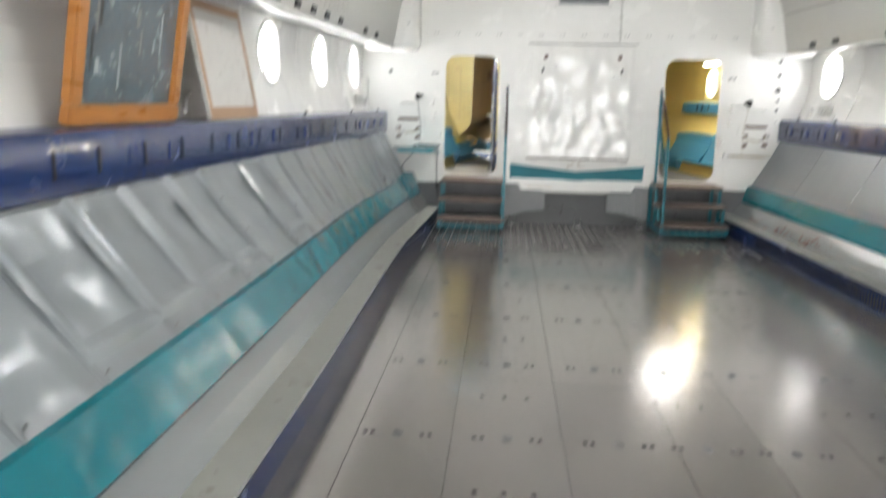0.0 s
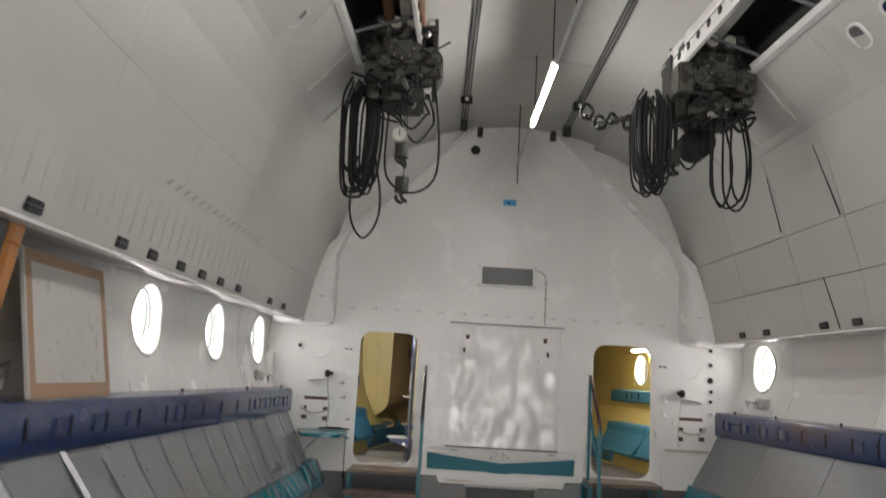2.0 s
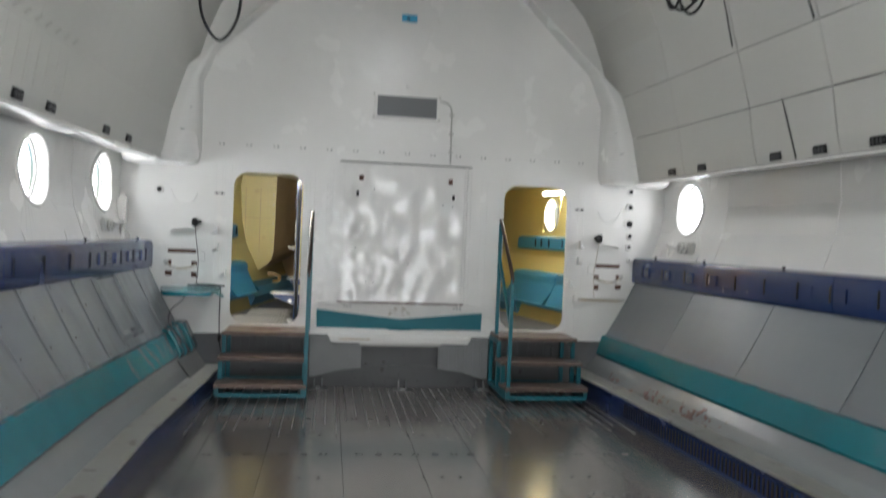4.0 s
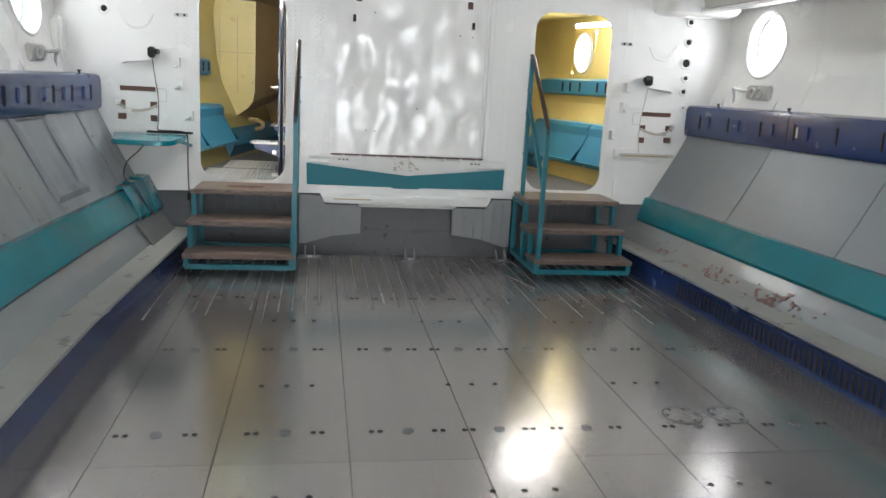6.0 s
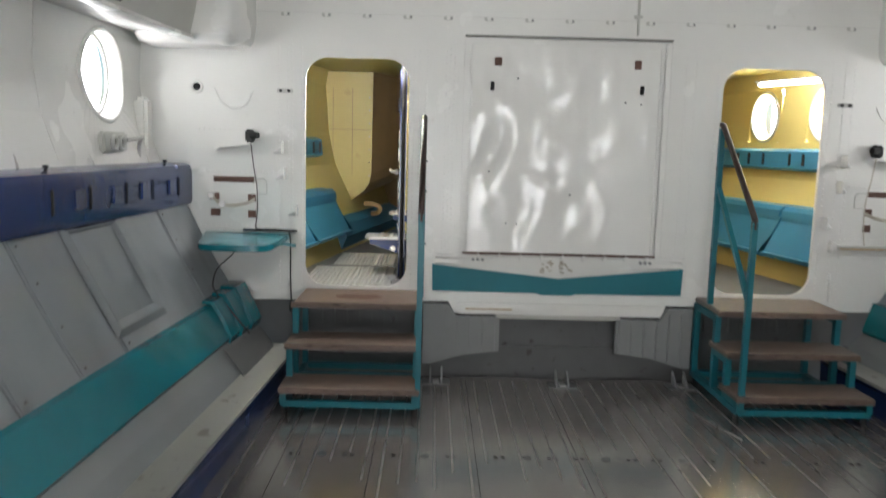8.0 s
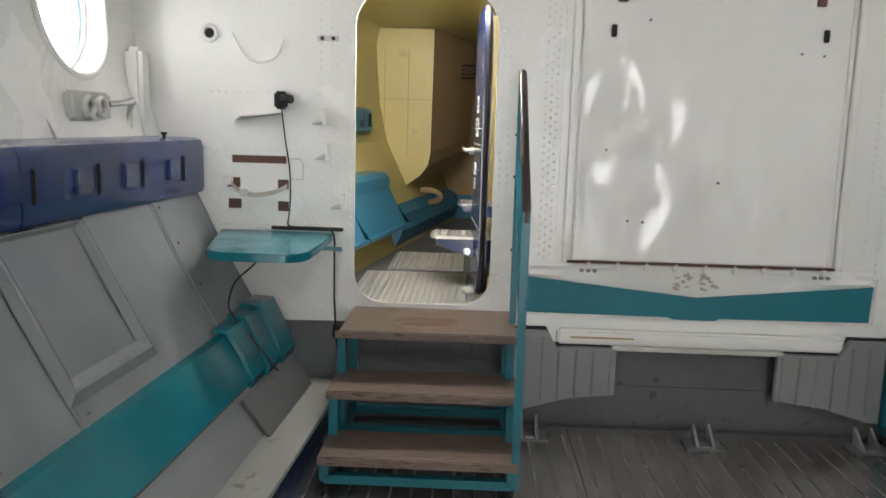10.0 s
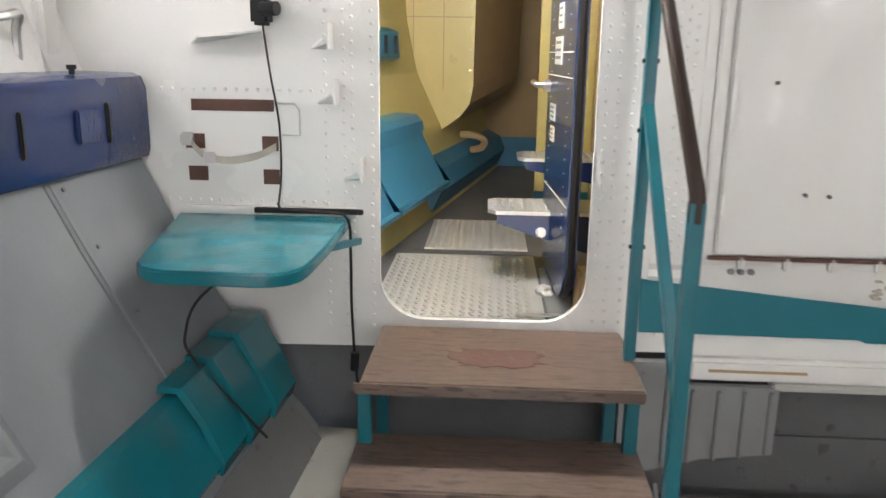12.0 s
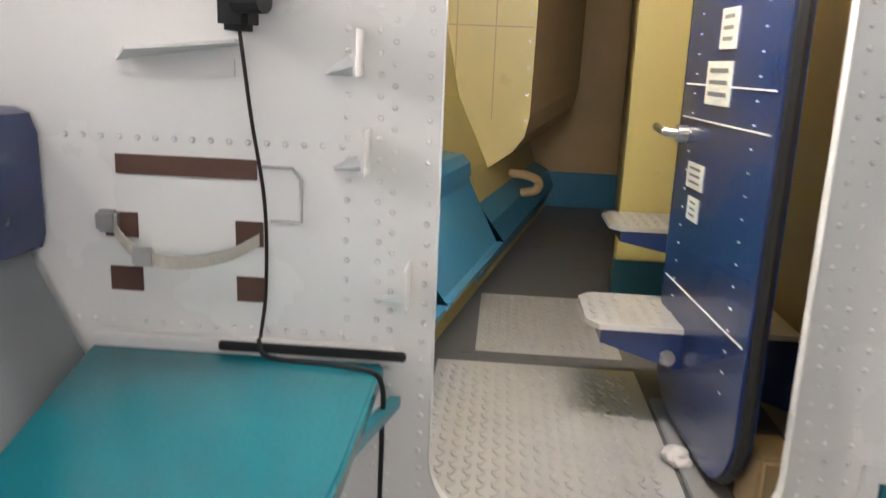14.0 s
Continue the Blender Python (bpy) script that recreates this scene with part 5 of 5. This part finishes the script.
part("arm", tube(bmesh.new(), smooth_path([(-0.2, 0, -0.1), (-0.5, 0, -0.22), (-0.75, 0.1, -0.26), (-0.95, 0.2, -0.2)]), 0.025, 8), MACH, HR, smooth=True)
# rails and pipes running to the hoists
for s, nm in ((-1, "west"), (1, "east")):
    x = -0.27 if s < 0 else 2.18
    rl = thing("crane_rail", "white crane rail in the ceiling slot with brown pipes", "rail", group="crane rails")
    part("rail", boxed(x - 0.04, x + 0.04, BACK + 0.01, 6.95, 4.3, 4.36, 0.006), WHITE, rl)
    part("web", boxed(x - 0.012, x + 0.012, BACK + 0.01, 6.95, 4.36, 4.46), WHITE, rl)
    if s < 0:
        for dx in (-0.12, 0.12):
            part("pipe", cyl(bmesh.new(), (x + dx, BACK + 0.01, 4.25), (x + dx, 6.75, 4.25), 0.04, 12), PIPE, rl)
# ceiling cable runs
for x in (0.28, 1.44):
    cr = thing("cable_run", "grey ribbed cable run along the ceiling with black end fittings", "cable", group="ceiling cable runs")
    for dx in (-0.03, 0, 0.03):
        part("cable", cyl(bmesh.new(), (x + dx, 5.8, 4.42), (x + dx, 9.2, 4.4), 0.008, 6), GREYD, cr)
    for y in (5.85, 8.5):
        part("fitting", boxed(x - 0.06, x + 0.06, y - 0.05, y + 0.05, 4.36, 4.43, 0.01), BLACK, cr)
        part("knob", cyl(bmesh.new(), (x, y - 0.06, 4.38), (x, y - 0.05, 4.38), 0.02, 10), LABEL, cr)
    part("pulley", cyl(bmesh.new(), (x - 0.04, 9.25, 4.37), (x + 0.04, 9.25, 4.37), 0.07, 16), GREASE, cr)

# ---- side fittings ----
for s, ys in ((-1, (3.91, 4.78, 5.17, 5.6, 5.99, 6.37, 6.8, 7.76, 8.27)), (1, (8.56, 8.05, 7.06, 6.6, 6.1, 5.6))):
    for y in ys:
        c = P(s, 2.425, y, 2.135)
        v = thing("vent_slot", "small black gridded vent in the upper lining", "vent", tuple(c), group="lining vents")
        v.rotation_euler = (0, radians(-7) * s, 0)
        part("frame", boxed(-0.008, 0.008, -0.065, 0.065, -0.028, 0.028, 0.003), BLACK, v)
        for k in range(3):
            part("grid_bar", boxed(-0.011, 0.011, -0.036 + 0.033 * k, -0.032 + 0.033 * k, -0.028, 0.028), GREYD, v)
        part("grid_bar", boxed(-0.011, 0.011, -0.065, 0.065, -0.002, 0.002), GREYD, v)
for s, y, o, z, m in ((-1, 5.3, 1.87, 3.83, GREYD), (-1, 5.62, 1.87, 3.83, GREYD), (-1, 7.75, 1.93, 3.75, GREYD), (1, 5.45, 1.83, 3.84, GREYD), (1, 5.1, 1.83, 3.84, BLUE), (-1, 4.5, 1.87, 3.83, GREYD)):
    c = P(s, o, y, z)
    iw = thing("inspection_port", "rounded inspection port with white rim in the shoulder lining", "port", tuple(c), group="inspection ports")
    iw.rotation_euler = (0, radians(-45) * s, 0)
    loop = [(-s * 0.012, a, b) for a, b in rrect(-0.07, 0.07, -0.085, 0.085, 0.05, 5)]
    part("rim", tube(bmesh.new(), loop, 0.012, 6, closed=True), WHITE, iw, smooth=True)
    bm = bmesh.new()
    prism(bm, loop, (s * 0.01, 0, 0))
    part("cover", bm, m, iw)
# hanging dark joints where lining panels have sprung
for y0, z0, y1, z1 in ((6.42, 2.9, 6.5, 3.45), (6.85, 2.1, 6.87, 2.5), (7.3, 2.93, 7.28, 3.4)):
    gp = thing("sprung_joint", "dark sprung joint in the cream lining", "joint", group="sprung joints")
    bm = bmesh.new()
    oo = lambda z: 2.44 - (z - 2.09) * 0.275
    prism(bm, [P(1, oo(z0) - 0.003, y0 - 0.008, z0), P(1, oo(z0) - 0.003, y0 + 0.008, z0), P(1, oo(z1) - 0.003, y1 + 0.003, z1), P(1, oo(z1) - 0.003, y1 - 0.003, z1)], (0.004, 0, 0))
    part("gap", bm, BLACK, gp)

# framed photograph and map board
ph = thing("framed_photograph", "large dark photograph in an orange wooden frame on the blue rail", "picture", (-1.735, 3.5, 1.355))
ph.rotation_euler = (0, radians(9), 0)
W, H, B = 1.04, 0.97, 0.085
part("backing", boxed(-0.03, -0.01, -W / 2 + 0.02, W / 2 - 0.02, 0.02, H - 0.02), CARD, ph)
part("picture", boxed(-0.01, -0.006, -W / 2 + B - 0.01, W / 2 - B + 0.01, B - 0.01, H - B - 0.16), PHOTO, ph)
part("picture_sky", boxed(-0.01, -0.006, -W / 2 + B - 0.01, W / 2 - B + 0.01, H - B - 0.16, H - B + 0.01), PHOTOSKY, ph)
random.seed(8)
for i in range(14):
    y, z = random.uniform(-0.38, 0.3), random.uniform(0.1, 0.55)
    part("picture_shape", boxed(-0.006, -0.0052, y, y + random.uniform(0.008, 0.03), z, min(0.68, z + random.uniform(0.03, 0.2))), (BLACK, PHOTOSKY, GREYD, PHOTO)[i % 4], ph)
for a, b, c, d in ((-W / 2, W / 2, 0, B), (-W / 2, W / 2, H - B, H), (-W / 2, -W / 2 + B, B + 0.001, H - B - 0.001), (W / 2 - B, W / 2, B + 0.001, H - B - 0.001)):
    part("frame_member", boxed(-0.03, 0.018, a, b, c, d, 0.008), OAK, ph)
mp_ = thing("map_board", "faded map sheet on a brown-bordered board leaning on the wall", "board", (-1.655, 4.77, 1.352))
mp_.rotation_euler = (0, radians(-10.5), 0)
part("board", boxed(-0.012, 0, -0.43, 0.43, 0, 0.69, 0.003), CARD, mp_)
part("sheet", boxed(0, 0.0015, -0.37, 0.37, 0.07, 0.63), PAPER, mp_)
part("edge_strip", boxed(-0.014, 0.003, -0.445, -0.43, 0, 0.69), CREAM, mp_)
random.seed(5)
for i in range(16):
    y, z = random.uniform(-0.33, 0.25), random.uniform(0.12, 0.58)
    part("map_line", boxed(0.0015, 0.0022, y, y + random.uniform(0.04, 0.12), z, z + 0.003), CREAM, mp_)
for s, y in ((-1, 4.2), (-1, 9.02), (1, 8.95)):
    c = P(s, 2.79, y, 1.46)
    br = thing("wall_fitting", "white cast wall fitting with round pipe hooks", "fitting", tuple(c), group="wall fittings")
    part("plate", boxed(-0.02, 0.02, -0.17, 0.15, -0.05, 0.065, 0.012), CREAM, br)
    for k in (-0.06, 0.04):
        ring = [(-s * 0.03, k + 0.035 * math.cos(a), 0.005 + 0.035 * math.sin(a)) for a in (2 * math.pi * i / 14 for i in range(14))]
        part("ring", tube(bmesh.new(), ring, 0.012, 6, closed=True), CREAM, br, smooth=True)
    part("hook", tube(bmesh.new(), smooth_path([(-s * 0.02, 0.13, 0.02), (-s * 0.06, 0.2, 0.03), (-s * 0.06, 0.27, 0.04), (-s * 0.03, 0.3, 0.0), (-s * 0.02, 0.31, -0.08)]), 0.012, 6), STEEL if s < 0 else WHITE, br, smooth=True)
c = P(-1, 2.84, 9.5, 1.34)
pc = thing("corner_pipe", "short white square pipe in the wall corner", "pipe")
part("pipe", boxed(c.x - 0.02, c.x + 0.06, 9.44, 9.55, 1.35, 1.74, 0.02), WHITE, pc)
for s, ys in ((-1, (9.3, 8.0, 6.4)), (1, (9.2, 8.3, 7.2))):
    for y in ys:
        c = P(s, 2.62, y, 1.345)
        kb = thing("toggle_latch", "small dark latch knob on top of the blue rail", "knob", tuple(c), group="rail knobs")
        part("stem", cyl(bmesh.new(), (0, 0, 0), (0, 0, 0.014), 0.008, 8), BLACK, kb)
        part("cap", cyl(bmesh.new(), (0, 0, 0.014), (0, 0, 0.026), 0.013, 10), BLACK, kb)
# worn white label on the east rail
c = P(1, 2.559, 8.0, 1.2)
lb = thing("rail_label", "scuffed white transfer patch on the navy rail", "label")
part("patch", boxed(c.x - 0.002, c.x + 0.003, 7.98, 8.12, 1.18, 1.25), PAPER, lb)
# rust stains of flaked paint along the east lining
random.seed(9)
for y0 in (8.85, 8.1, 7.95, 7.55, 7.4, 7.2):
    fp = thing("flaked_paint", "ragged rust-red flaked paint patch on grey lining", "stain", group="flaked paint")
    for k in range(9):
        t = random.uniform(0.1, 0.6)
        sz = random.choice((0.25, 0.4, 0.8))
        o, z = 2.09 + 0.15 * t - 0.018, 0.185 + 0.18 * t
        y = y0 + random.gauss(0, 0.12)
        pts = []
        for i in range(11):
            a = 2 * math.pi * i / 11
            r = random.uniform(0.15, 1.0) * sz
            pts.append(P(1, o + 0.83 * 0.03 * r * math.sin(a), y + 0.055 * r * math.cos(a), z + 0.03 * r * math.sin(a)))
        bm = bmesh.new()
        prism(bm, pts, (0.006, 0, 0))
        part("flake", bm, REDW, fp)

# kerb grooves on the east side
bm = bmesh.new()
for i in range(110):
    y = 8.3 - i * 0.045
    c = P(1, KERB[1] - 0.004, y, 0)
    box(bm, c.x - 0.005, c.x + 0.004, y - 0.008, y + 0.008, 0.03, 0.13)
gk = thing("kerb_grille", "row of dark slots cut in the navy kerb", "grille")
tagged(part("slot_row", bm, BLACK, gk), kind="stuff")

# ---- floor planks, bolts and rivets ----
xs = [-1.02, -0.62, -0.19, 0.31, 0.81, 1.2, 1.6, 2.08, 2.5, 2.9]
ycut = [BULK, 8.02, 6.02, 4.02, 2.02, 0.02, BACK]
for b, a in zip(ycut, ycut[1:]):
    for x0, x1 in zip(xs, xs[1:]):
        bm = bmesh.new()
        box(bm, x0 + 0.0015, x1 - 0.0015, a + 0.0015, b - 0.0015, -0.012, 0.0)
        part("plank", bm, METAL, floor)
ringm = None
for k in range(9):
    for x in (-0.434, 0.062, 0.558, 0.945, 1.325, 1.83, 2.3):
        y = 8.27 - 0.998 * k
        if ringm is None:
            bm = tube(bmesh.new(), [(0.02 * math.cos(a), 0.02 * math.sin(a), 0.0) for a in (2 * math.pi * i / 14 for i in range(14))], 0.005, 5, closed=True)
            cyl(bm, (0, 0, -0.002), (0, 0, 0.002), 0.014, 12)
            ringm = part("floor_ring", bm, GREYD, floor)
            ringm.location = (x, y, 0)
        else:
            o = new("floor_ring", ringm.data)
            o.parent, o.location = floor, (x, y, 0)
bm, bm2 = bmesh.new(), bmesh.new()
for k in range(9):
    y = 8.27 - 0.998 * k
    for x in (-0.434, 0.062, 0.558, 0.945, 1.325, 1.83, 2.3):
        for d in (-0.15, -0.115, 0.11, 0.145):
            cyl(bm, (x + d, y, -0.001), (x + d, y, 0.0015), 0.012, 8)
    for x in (0.048, 1.75, 0.92):
        for d in (-0.115, 0, 0.115):
            cyl(bm, (x + d, y - 0.5, -0.001), (x + d, y - 0.5, 0.0015), 0.012, 8)
tagged(part("floor_bolts", bm, BLACK, floor), kind="stuff")
verts, faces = [], []
x = -0.8
while x < 2.65:
    y = 4.0
    while y < 9.3:
        n0 = len(verts)
        for a in range(5):
            verts.append((x + 0.0035 * math.cos(a * 1.2566), y + 0.0035 * math.sin(a * 1.2566), 0.0))
        verts.append((x, y, 0.0016))
        faces += [(n0 + a, n0 + (a + 1) % 5, n0 + 5) for a in range(5)]
        y += 0.055
    x += 0.083 if random.random() < 0.7 else 0.04
me = bpy.data.meshes.new("floor_rivets")
me.from_pydata(verts, [], faces)
me.materials.append(METAL)
o = new("floor_rivets", me)
o.parent = floor
tagged(o, kind="stuff")
bm = bmesh.new()
x = -0.8
while x < 2.62:
    box(bm, x - 0.005, x + 0.005, 7.7 + random.uniform(0, 0.7), 9.5, -0.002, 0.0035, 0.0015)
    x += 0.083
tagged(part("floor_ribs", bm, RIBS, floor), kind="stuff")
for x, y in ((1.81, 6.38), (2.03, 6.38)):
    cap = thing("access_cover", "round grey access cap in the metal floor", "cap", (x, y, 0), group="floor caps")
    part("ring", tube(bmesh.new(), [(0.085 * math.cos(a), 0.085 * math.sin(a), 0.001) for a in (2 * math.pi * i / 28 for i in range(28))], 0.004, 5, closed=True), GREYD, cap)
    part("disc", cyl(bmesh.new(), (0, 0, -0.001), (0, 0, 0.003), 0.08, 28), METAL, cap)
    for i in range(6):
        a = math.pi * i / 3
        part("screw", cyl(bmesh.new(), (0.068 * math.cos(a), 0.068 * math.sin(a), 0.002), (0.068 * math.cos(a), 0.068 * math.sin(a), 0.005), 0.007, 8), BLACK, cap)
bar_ = thing("loose_rod", "thin loose steel rod lying by the steps", "rod")
part("rod", cyl(bmesh.new(), (1.72, 8.55, 0.008), (1.6, 8.95, 0.008), 0.006, 8), STEEL, bar_)
